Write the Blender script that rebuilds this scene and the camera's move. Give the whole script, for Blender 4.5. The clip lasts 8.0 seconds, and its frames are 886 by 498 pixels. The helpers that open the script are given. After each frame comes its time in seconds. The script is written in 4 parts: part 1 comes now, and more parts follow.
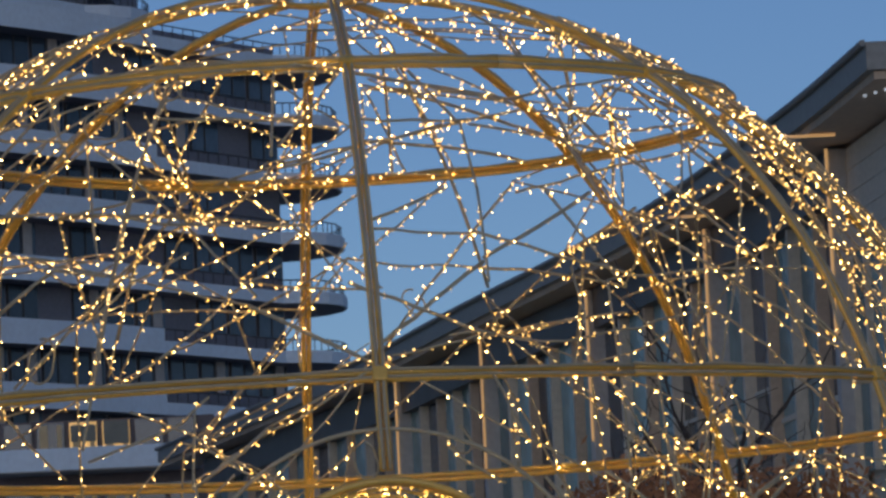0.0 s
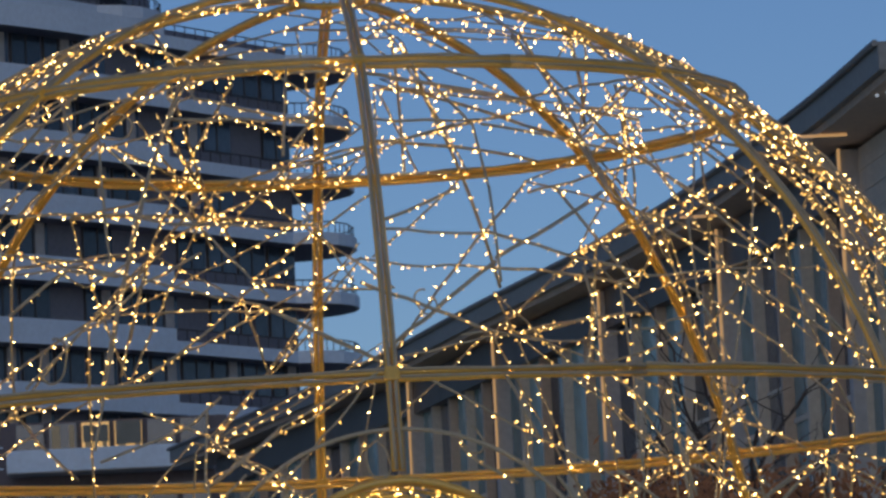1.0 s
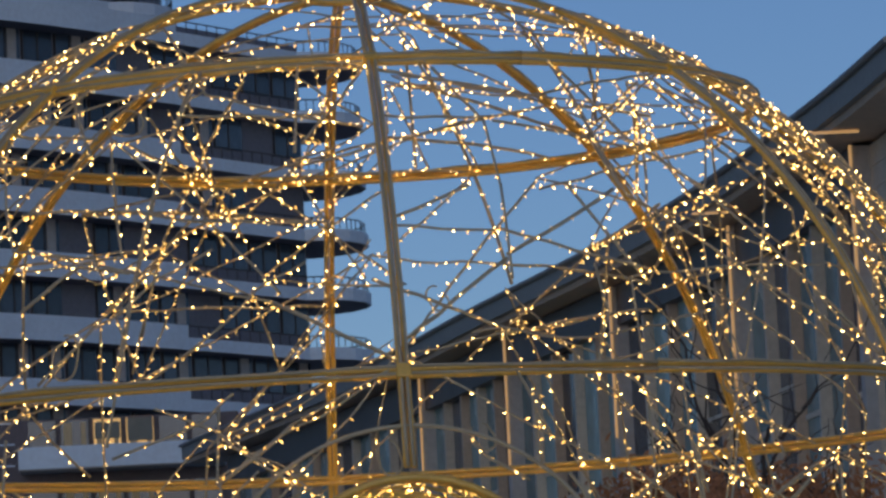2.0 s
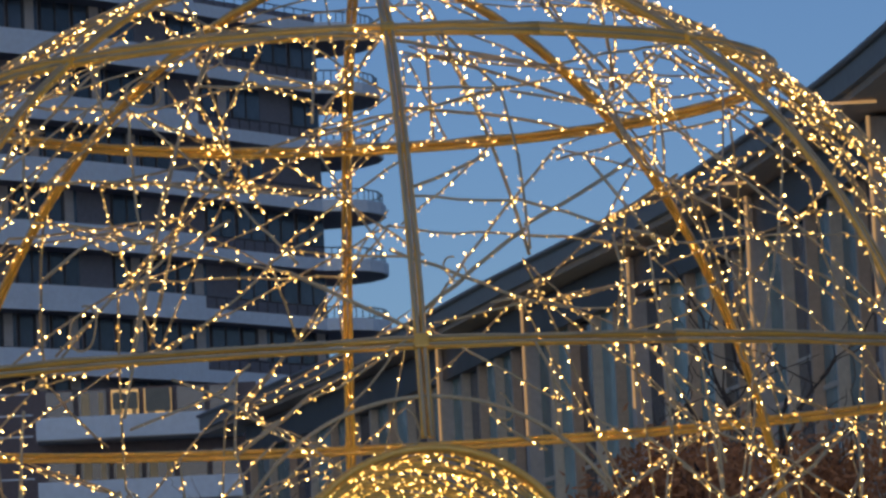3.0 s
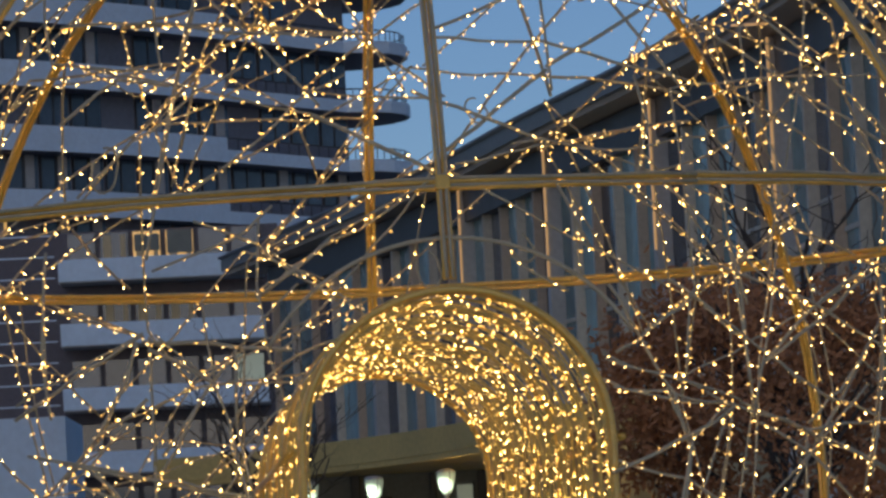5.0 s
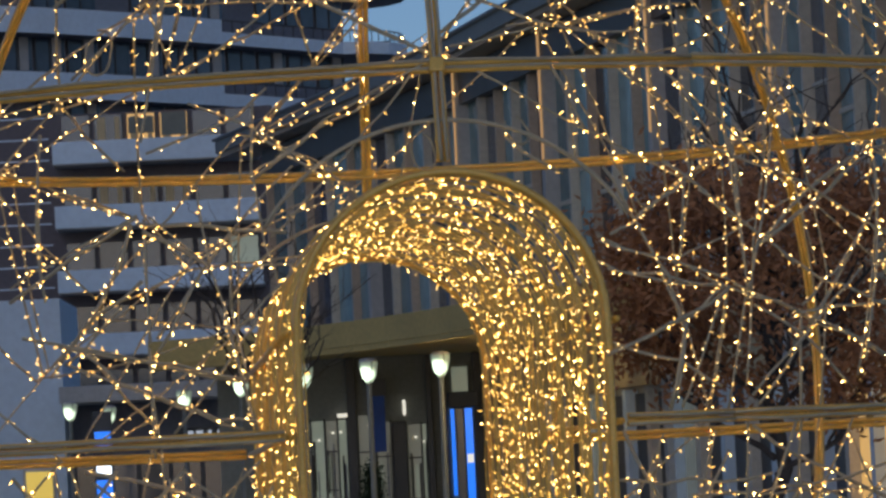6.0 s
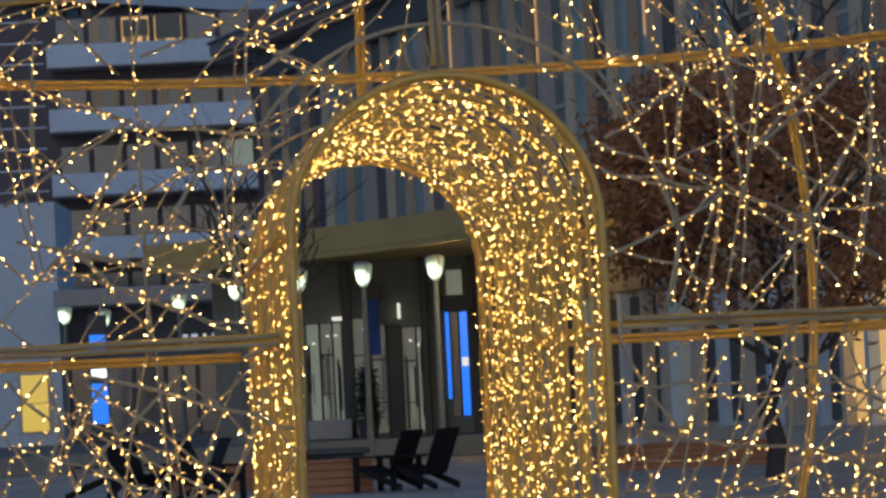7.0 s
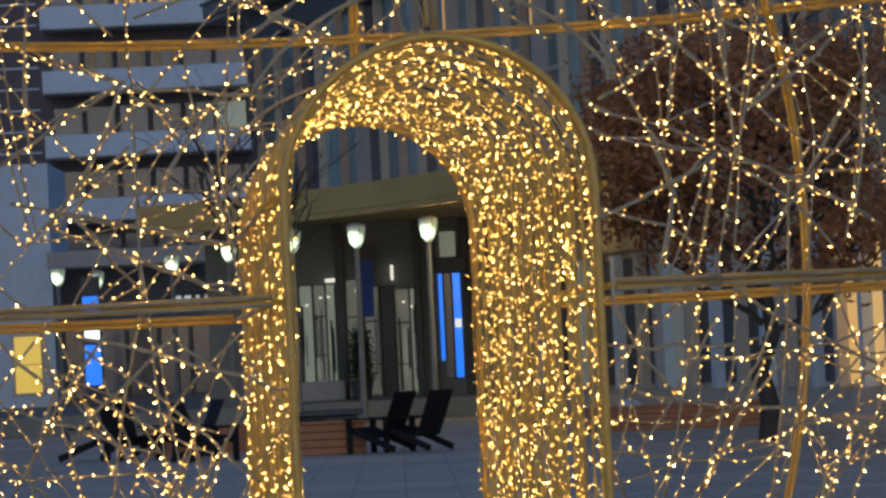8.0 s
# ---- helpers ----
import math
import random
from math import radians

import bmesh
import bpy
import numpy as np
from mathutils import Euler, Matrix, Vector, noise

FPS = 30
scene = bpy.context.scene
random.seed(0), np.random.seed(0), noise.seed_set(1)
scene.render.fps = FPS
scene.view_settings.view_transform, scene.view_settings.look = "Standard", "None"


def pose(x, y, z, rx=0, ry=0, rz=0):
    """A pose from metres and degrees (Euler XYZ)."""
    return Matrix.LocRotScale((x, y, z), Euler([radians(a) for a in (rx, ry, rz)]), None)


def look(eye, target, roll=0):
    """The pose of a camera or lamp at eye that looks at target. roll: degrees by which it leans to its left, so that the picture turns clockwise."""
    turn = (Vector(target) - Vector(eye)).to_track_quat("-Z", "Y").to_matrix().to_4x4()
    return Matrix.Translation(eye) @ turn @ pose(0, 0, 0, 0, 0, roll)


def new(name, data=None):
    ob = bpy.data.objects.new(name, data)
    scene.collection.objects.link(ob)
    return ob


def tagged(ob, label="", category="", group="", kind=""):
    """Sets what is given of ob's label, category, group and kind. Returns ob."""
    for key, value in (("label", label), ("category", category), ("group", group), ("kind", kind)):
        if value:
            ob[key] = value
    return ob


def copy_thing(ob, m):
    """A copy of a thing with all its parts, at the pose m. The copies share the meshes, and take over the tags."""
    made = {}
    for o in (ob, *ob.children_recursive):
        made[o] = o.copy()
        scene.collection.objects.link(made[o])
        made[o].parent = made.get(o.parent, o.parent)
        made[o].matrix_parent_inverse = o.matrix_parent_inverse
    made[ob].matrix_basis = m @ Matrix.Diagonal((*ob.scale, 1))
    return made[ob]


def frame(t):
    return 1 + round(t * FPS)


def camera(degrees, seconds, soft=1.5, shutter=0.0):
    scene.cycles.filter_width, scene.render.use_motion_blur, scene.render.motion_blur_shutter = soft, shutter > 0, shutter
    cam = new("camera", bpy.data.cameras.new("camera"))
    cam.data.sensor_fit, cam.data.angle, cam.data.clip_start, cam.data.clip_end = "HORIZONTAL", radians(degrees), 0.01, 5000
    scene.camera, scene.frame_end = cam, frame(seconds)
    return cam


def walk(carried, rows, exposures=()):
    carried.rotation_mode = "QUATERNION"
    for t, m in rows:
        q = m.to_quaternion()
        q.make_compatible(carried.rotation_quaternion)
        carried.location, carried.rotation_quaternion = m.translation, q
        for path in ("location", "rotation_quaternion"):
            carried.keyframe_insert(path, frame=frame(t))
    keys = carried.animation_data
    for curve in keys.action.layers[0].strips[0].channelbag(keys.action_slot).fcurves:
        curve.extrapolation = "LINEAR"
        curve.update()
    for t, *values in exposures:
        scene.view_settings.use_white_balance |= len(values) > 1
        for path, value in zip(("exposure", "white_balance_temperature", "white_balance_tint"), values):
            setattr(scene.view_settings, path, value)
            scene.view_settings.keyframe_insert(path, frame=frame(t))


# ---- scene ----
# ---------------------------------------------------------------- camera
cam = camera(10.82, 8.0, soft=2.8)
EYE, LEAN = 1.5, -2.8
ROWS = [
    (0.0, -1.409, 6.719),
    (0.5, -1.339, 6.719),
    (1.0, -1.259, 6.726),
    (1.5, -1.197, 6.729),
    (1.7, -1.168, 6.724),
    (2.8, -0.932, 6.444),
    (3.0, -0.881, 6.342),
    (3.5, -0.733, 6.007),
    (4.0, -0.597, 5.556),
    (4.2, -0.571, 5.353),
    (5.3, -0.512, 3.992),
    (5.5, -0.518, 3.688),
    (6.0, -0.523, 2.973),
    (6.5, -0.511, 2.295),
    (7.0, -0.532, 1.788),
    (7.5, -0.554, 1.454),
    (8.0, -0.593, 1.314),
]
walk(cam, [(t, pose(0, 0, EYE, 0, 0, yaw) @ pose(0, 0, 0, 90 + pitch, 0, 0) @ pose(0, 0, 0, 0, 0, LEAN)) for t, yaw, pitch in ROWS])

# ---------------------------------------------------------------- sky and light
world = bpy.data.worlds.new("dusk")
scene.world = world
world.use_nodes = True
wt = world.node_tree
wbg = wt.nodes["Background"]
sky = wt.nodes.new("ShaderNodeTexSky")
sky.sky_type = "NISHITA"
sky.sun_disc = False
sky.sun_elevation = radians(18)
sky.sun_rotation = radians(185)
sky.ozone_density = 6.0
sky.dust_density = 0.4
tint = wt.nodes.new("ShaderNodeMix")
tint.data_type, tint.blend_type = "RGBA", "MULTIPLY"
tint.inputs[0].default_value = 1.0
tint.inputs[7].default_value = (1.06, 0.98, 1.06, 1)
wt.links.new(sky.outputs[0], tint.inputs[6])
wt.links.new(tint.outputs[2], wbg.inputs[0])
wbg.inputs[1].default_value = 0.062
scene.view_settings.exposure = 0.0
afterglow = bpy.data.lights.new("afterglow", "SUN")
afterglow.energy, afterglow.angle, afterglow.color = 0.25, radians(60), (1.0, 0.86, 0.66)
new("afterglow", afterglow).matrix_basis = look((-3.5, -40.0, 14.0), (0, 0, 0))


# ---------------------------------------------------------------- materials
def material(name, colour, rough=0.6, metal=0.0, vary=0.18, scale=3.0, fine=40.0, bump=0.15, spread=0.0, spec=0.5):
    """A surface with large and fine variation, a fine relief and, with spread, a tone of its own for each object."""
    m = bpy.data.materials.new(name)
    m.use_nodes = True
    n, l = m.node_tree.nodes, m.node_tree.links
    b = n["Principled BSDF"]
    b.inputs["Metallic"].default_value = metal
    b.inputs["Specular IOR Level"].default_value = spec
    co = n.new("ShaderNodeTexCoord")
    a = n.new("ShaderNodeTexNoise")
    a.inputs["Scale"].default_value, a.inputs["Detail"].default_value = scale, 5
    c = n.new("ShaderNodeTexNoise")
    c.inputs["Scale"].default_value, c.inputs["Detail"].default_value = fine, 3
    l.new(co.outputs["Object"], a.inputs["Vector"])
    l.new(co.outputs["Object"], c.inputs["Vector"])
    mixed = n.new("ShaderNodeMath")
    mixed.operation = "ADD"
    l.new(a.outputs["Fac"], mixed.inputs[0])
    l.new(c.outputs["Fac"], mixed.inputs[1])
    ramp = n.new("ShaderNodeMapRange")
    ramp.inputs["From Min"].default_value, ramp.inputs["From Max"].default_value = 0.6, 1.4
    ramp.inputs["To Min"].default_value, ramp.inputs["To Max"].default_value = 1 - vary, 1 + vary
    l.new(mixed.outputs[0], ramp.inputs["Value"])
    value = ramp.outputs["Result"]
    if spread:
        info = n.new("ShaderNodeObjectInfo")
        own = n.new("ShaderNodeMapRange")
        own.inputs["To Min"].default_value, own.inputs["To Max"].default_value = 1 - spread, 1 + spread
        l.new(info.outputs["Random"], own.inputs["Value"])
        both = n.new("ShaderNodeMath")
        both.operation = "MULTIPLY"
        l.new(value, both.inputs[0])
        l.new(own.outputs["Result"], both.inputs[1])
        value = both.outputs[0]
    tone = n.new("ShaderNodeVectorMath")
    tone.operation = "SCALE"
    tone.inputs[0].default_value = colour
    l.new(value, tone.inputs["Scale"])
    l.new(tone.outputs[0], b.inputs["Base Color"])
    r = n.new("ShaderNodeMapRange")
    r.inputs["To Min"].default_value, r.inputs["To Max"].default_value = max(rough - 0.12, 0.03), min(rough + 0.12, 1)
    l.new(a.outputs["Fac"], r.inputs["Value"])
    l.new(r.outputs["Result"], b.inputs["Roughness"])
    if bump:
        h = n.new("ShaderNodeBump")
        h.inputs["Strength"].default_value, h.inputs["Distance"].default_value = bump, 0.01
        l.new(c.outputs["Fac"], h.inputs["Height"])
        l.new(h.outputs["Normal"], b.inputs["Normal"])
    return m


def glow(name, colour, strength, spread=0.0):
    """A thing that gives off light; with spread each separate piece is stronger or weaker."""
    m = bpy.data.materials.new(name)
    m.use_nodes = True
    n, l = m.node_tree.nodes, m.node_tree.links
    b = n["Principled BSDF"]
    b.inputs["Base Color"].default_value = (*[0.08 + 0.35 * v for v in colour], 1)
    b.inputs["Roughness"].default_value = 0.2
    b.inputs["Emission Color"].default_value = (*colour, 1)
    b.inputs["Emission Strength"].default_value = strength
    if spread:
        g = n.new("ShaderNodeNewGeometry")
        r = n.new("ShaderNodeMapRange")
        p = n.new("ShaderNodeMath")
        p.operation = "POWER"
        p.inputs[1].default_value = 3.0
        l.new(g.outputs["Random Per Island"], p.inputs[0])
        l.new(p.outputs[0], r.inputs["Value"])
        r.inputs["To Min"].default_value, r.inputs["To Max"].default_value = strength * (1 - spread), strength * (1 + 2.2 * spread)
        l.new(r.outputs["Result"], b.inputs["Emission Strength"])
    return m


GOLD = material("gold_paint", (0.84, 0.51, 0.08), rough=0.34, metal=0.0, vary=0.2, scale=5, fine=90, bump=0.12, spec=1.0)
CABLE = material("clear_cable", (0.50, 0.43, 0.28), rough=0.45, vary=0.2, scale=9, fine=120, bump=0.1)
BULB = glow("warm_led", (1.0, 0.63, 0.23), 12.5, spread=0.93)
BULB_IN = glow("warm_led_dense", (1.0, 0.60, 0.19), 11.5, spread=0.95)
# amber stalk, made to glow in place of the halo round each bulb
STALK_HALO = glow("amber_stalk_halo", (1.0, 0.50, 0.08), 6.0)
# clear cable of the tunnel, with the golden bulb light put into its colour
LITCABLE = material("clear_cable_lit", (0.76, 0.57, 0.16), rough=0.4, vary=0.3, scale=9, fine=120, bump=0.1)
CONCRETE = material("pale_concrete", (0.46, 0.46, 0.45), rough=0.8, scale=0.35, fine=6)
WHITE = material("white_render", (0.62, 0.74, 0.84), rough=0.7, vary=0.1, scale=0.25, fine=4, bump=0.05)
BROWN = material("dark_cladding", (0.19, 0.20, 0.24), rough=0.7, scale=0.3, fine=5)
UMBER = material("umber_cladding", (0.13, 0.115, 0.125), rough=0.7, scale=0.3, fine=5)
DARK = material("dark_metal", (0.08, 0.082, 0.085), rough=0.5, metal=0.3, scale=1, fine=20)
GLASS = material("dark_window_glass", (0.06, 0.085, 0.12), rough=0.1, vary=0.3, scale=0.2, fine=1.5, bump=0.02, spread=0.5, spec=0.8)
TEAL = material("teal_window_glass", (0.21, 0.34, 0.35), rough=0.25, vary=0.3, scale=0.3, fine=1.5, bump=0.02, spread=0.4, spec=0.8)
FASCIA = material("weathered_zinc", (0.25, 0.26, 0.25), rough=0.55, metal=0.2, scale=0.5, fine=9)
SOFFIT = material("dark_soffit_boards", (0.55, 0.44, 0.33), rough=0.8, scale=0.5, fine=8)
SIDING = material("grey_siding", (0.62, 0.57, 0.47), rough=0.8, scale=0.4, fine=9)
STONE = material("buff_stone", (0.56, 0.44, 0.25), rough=0.8, scale=0.5, fine=9)
CURTAIN = material("dim_curtain", (0.20, 0.21, 0.18), rough=0.9, scale=2, fine=30)
GREYSTONE = material("grey_stone", (0.24, 0.255, 0.235), rough=0.8, scale=0.6, fine=9)
# canopy buff, coloured warmer in place of lamplight falling on it
LITBUFF = material("buff_render_lit", (0.62, 0.45, 0.16), rough=0.8, scale=0.5, fine=9)
WET = material("wet_paving", (0.84, 0.71, 0.51), rough=0.52, vary=0.35, scale=0.22, fine=9, bump=0.3, spec=0.7)


def add_joints(m, length, width):
    """Thin darker joints between large paving slabs."""
    n, l = m.node_tree.nodes, m.node_tree.links
    b = n["Principled BSDF"]
    base = b.inputs["Base Color"].links[0].from_socket
    co = n.new("ShaderNodeTexCoord")
    t = n.new("ShaderNodeTexBrick")
    t.inputs["Scale"].default_value = 1.0
    t.inputs["Brick Width"].default_value, t.inputs["Row Height"].default_value = length, width
    t.inputs["Mortar Size"].default_value = 0.012
    t.inputs["Color1"].default_value, t.inputs["Color2"].default_value, t.inputs["Mortar"].default_value = (1, 1, 1, 1), (0.8, 0.8, 0.82, 1), (0.4, 0.4, 0.4, 1)
    l.new(co.outputs["Object"], t.inputs["Vector"])
    x = n.new("ShaderNodeMix")
    x.data_type, x.blend_type = "RGBA", "MULTIPLY"
    x.inputs[0].default_value = 1.0
    l.new(base, x.inputs[6])
    l.new(t.outputs["Color"], x.inputs[7])
    l.new(x.outputs[2], b.inputs["Base Color"])


add_joints(WET, 1.2, 0.6)
LEAF = material("russet_leaves", (0.46, 0.20, 0.08), rough=0.7, vary=0.4, scale=0.8, fine=12, bump=0.0)
BARK = material("dark_bark", (0.075, 0.06, 0.05), rough=0.9, vary=0.3, scale=4, fine=40, bump=0.5)
BUSH = material("evergreen_leaves", (0.03, 0.055, 0.03), rough=0.7, vary=0.4, scale=2, fine=30, bump=0)
BLACKWOOD = material("black_slats", (0.02, 0.02, 0.02), rough=0.7, vary=0.3, scale=3, fine=40, spec=0.2)
WOOD = material("orange_brown_timber", (0.46, 0.20, 0.09), rough=0.55, vary=0.25, scale=3, fine=40)
BLUECLOTH = material("blue_banner", (0.03, 0.10, 0.42), rough=0.6, scale=2, fine=30, bump=0.05)
LAMPGLASS = glow("lit_lamp_glass", (0.80, 1.0, 0.72), 1.15)
def bright_core(m, near, far, reach):
    """Glass that glows most round the lamp inside it."""
    n, l = m.node_tree.nodes, m.node_tree.links
    co = n.new("ShaderNodeTexCoord")
    d = n.new("ShaderNodeVectorMath")
    d.operation = "DISTANCE"
    d.inputs[1].default_value = (-0.05, -0.1, -0.22)
    l.new(co.outputs["Object"], d.inputs[0])
    r = n.new("ShaderNodeMapRange")
    r.interpolation_type = "SMOOTHSTEP"
    r.inputs["From Min"].default_value, r.inputs["From Max"].default_value = 0.06, reach
    r.inputs["To Min"].default_value, r.inputs["To Max"].default_value = near, far
    l.new(d.outputs["Value"], r.inputs["Value"])
    l.new(r.outputs["Result"], n["Principled BSDF"].inputs["Emission Strength"])


bright_core(LAMPGLASS, 3.2, 0.17, 0.26)
WARMROOM = glow("lit_warm_room", (1.0, 0.58, 0.17), 0.55)
COOLROOM = glow("lit_cool_room", (0.80, 0.95, 0.74), 0.12)
DIMROOM = glow("dim_room", (0.85, 0.9, 0.72), 0.055)
LAMPGREEN = glow("green_white_room", (0.72, 1.0, 0.72), 0.75)
LAMPWHITE = glow("white_lamp", (1.0, 0.95, 0.8), 0.8)
BLUELIGHT = glow("blue_screen_light", (0.0, 0.20, 1.0), 1.0)
WHITELIGHT = glow("white_screen_light", (0.8, 0.9, 1.0), 2.0)
YELLOWDOOR = glow("lit_yellow_panel", (0.95, 0.66, 0.10), 0.6)
SIGNLIGHT = glow("sign_light", (0.75, 0.85, 1.0), 0.45)
TRIMLIGHT = glow("warm_column_light", (1.0, 0.56, 0.22), 0.42)


# ---------------------------------------------------------------- building helpers
def mesh_object(name, verts, faces, mat, parent=None, label="", smooth=False):
    me = bpy.data.meshes.new(name)
    me.from_pydata([tuple(v) for v in verts], [], faces)
    me.materials.append(mat)
    if smooth:
        me.polygons.foreach_set("use_smooth", [True] * len(me.polygons))
    ob = new(name, me)
    if parent is not None:
        ob.parent = parent
    if label:
        ob["label"] = label
    return ob


def part(name, bm, mat, parent, label=""):
    me = bpy.data.meshes.new(name)
    bm.to_mesh(me)
    bm.free()
    me.materials.append(mat)
    ob = new(name, me)
    if parent is not None:
        ob.parent = parent
    if label:
        ob["label"] = label
    return ob


def thing(name, label, category, group="", kind="", at=None):
    ob = new(name)
    if at is not None:
        ob.matrix_basis = at
    return tagged(ob, label, category, group, kind)


def box_bm(size, at=(0, 0, 0), bevel=0.0, turn=0.0, bm=None):
    """A box with its middle at a place, turned about z by degrees."""
    own = bmesh.new()
    bmesh.ops.create_cube(own, size=1.0, matrix=pose(*at, 0, 0, turn) @ Matrix.Diagonal((*size, 1)))
    if bevel:
        bmesh.ops.bevel(own, geom=own.edges[:], offset=bevel, segments=2, affect="EDGES", profile=0.5)
    if bm is None:
        return own
    me = bpy.data.meshes.new("tmp")
    own.to_mesh(me)
    own.free()
    bm.from_mesh(me)
    bpy.data.meshes.remove(me)
    return bm


def tube(points, radius, sides=6, closed=False, taper=None):
    """Vertices and faces of a round bar along points."""
    pts = np.array(points, float)
    n = len(pts)
    if closed:
        tan = np.roll(pts, -1, 0) - np.roll(pts, 1, 0)
    else:
        tan = np.gradient(pts, axis=0)
    tan /= np.linalg.norm(tan, axis=1)[:, None] + 1e-12
    up = np.array([0.0, 0.0, 1.0]) if abs(tan[0][2]) < 0.9 else np.array([0.0, 1.0, 0.0])
    verts, faces = [], []
    u = np.cross(tan[0], up)
    u /= np.linalg.norm(u)
    for i in range(n):
        u = u - tan[i] * np.dot(u, tan[i])
        u /= np.linalg.norm(u) + 1e-12
        w = np.cross(tan[i], u)
        r = radius if taper is None else radius * (1 + (taper - 1) * i / (n - 1))
        for k in range(sides):
            a = 2 * math.pi * k / sides
            verts.append(pts[i] + r * (math.cos(a) * u + math.sin(a) * w))
    for i in range(n if closed else n - 1):
        j = (i + 1) % n
        for k in range(sides):
            k2 = (k + 1) % sides
            faces.append((i * sides + k, i * sides + k2, j * sides + k2, j * sides + k))
    if not closed:
        faces.append(tuple(range(sides))[::-1])
        faces.append(tuple(range((n - 1) * sides, n * sides)))
    return verts, faces


def joined(pieces):
    verts, faces = [], []
    for v, f in pieces:
        o = len(verts)
        verts.extend(v)
        faces.extend([tuple(i + o for i in q) for q in f])
    return verts, faces


def lathe(profile, sides=16):
    """A turned form from (radius, height) pairs."""
    verts, faces = [], []
    for r, z in profile:
        for k in range(sides):
            a = 2 * math.pi * k / sides
            verts.append((r * math.cos(a), r * math.sin(a), z))
    for i in range(len(profile) - 1):
        for k in range(sides):
            k2 = (k + 1) % sides
            faces.append((i * sides + k, i * sides + k2, (i + 1) * sides + k2, (i + 1) * sides + k))
    faces.append(tuple(range(sides))[::-1])
    faces.append(tuple(range((len(profile) - 1) * sides, len(profile) * sides)))
    return verts, faces


# ---------------------------------------------------------------- ground
ground = tagged(mesh_object("ground", [(-900, -300, 0), (900, -300, 0), (900, 2500, 0), (-900, 2500, 0)], [(0, 1, 2, 3)], WET),
                "wet grey plaza ground reflecting the lights", "ground", kind="structure")

# ---------------------------------------------------------------- terrace and buildings behind
def block(name, size, at, mat, parent, bevel=0.0, label=""):
    return part(name, box_bm(size, at, bevel), mat, parent, label)


terrace = tagged(part("terrace", box_bm((90, 150, 0.5), (-20, 190, 0.25), 0.03), GREYSTONE, None), "low stone terrace with a pale kerb edge", "terrace", kind="structure")


def prism(outline, z0, z1):
    """An upright slab from a plan outline."""
    n = len(outline)
    v = [(x, y, z0) for x, y in outline] + [(x, y, z1) for x, y in outline]
    f = [tuple(range(n))[::-1], tuple(range(n, 2 * n))] + [(i, (i + 1) % n, n + (i + 1) % n, n + i) for i in range(n)]
    return v, f


def tower_edge(inset, right=0.0, n=30):
    """Plan of a storey: straight, then sweeping back to a rounded end."""
    pts = []
    for i in range(n + 1):
        x = -46 + (43.6 - right) * i / n
        s = min(max((x + right + 25) / 22.6, 0), 1)
        pts.append((x, 214.5 + inset + 22.0 * (s * s * (1.6 - 0.6 * s))))
    ex, ey = pts[-1]
    for i in range(1, 9):
        a = -math.pi / 2 + math.pi * i / 8
        pts.append((ex - inset + (3.2 - 0.4 * inset) * math.cos(a), ey + 4.0 + 4.0 * math.sin(a)))
    pts += [(-10, 256), (-46, 256)]
    return pts


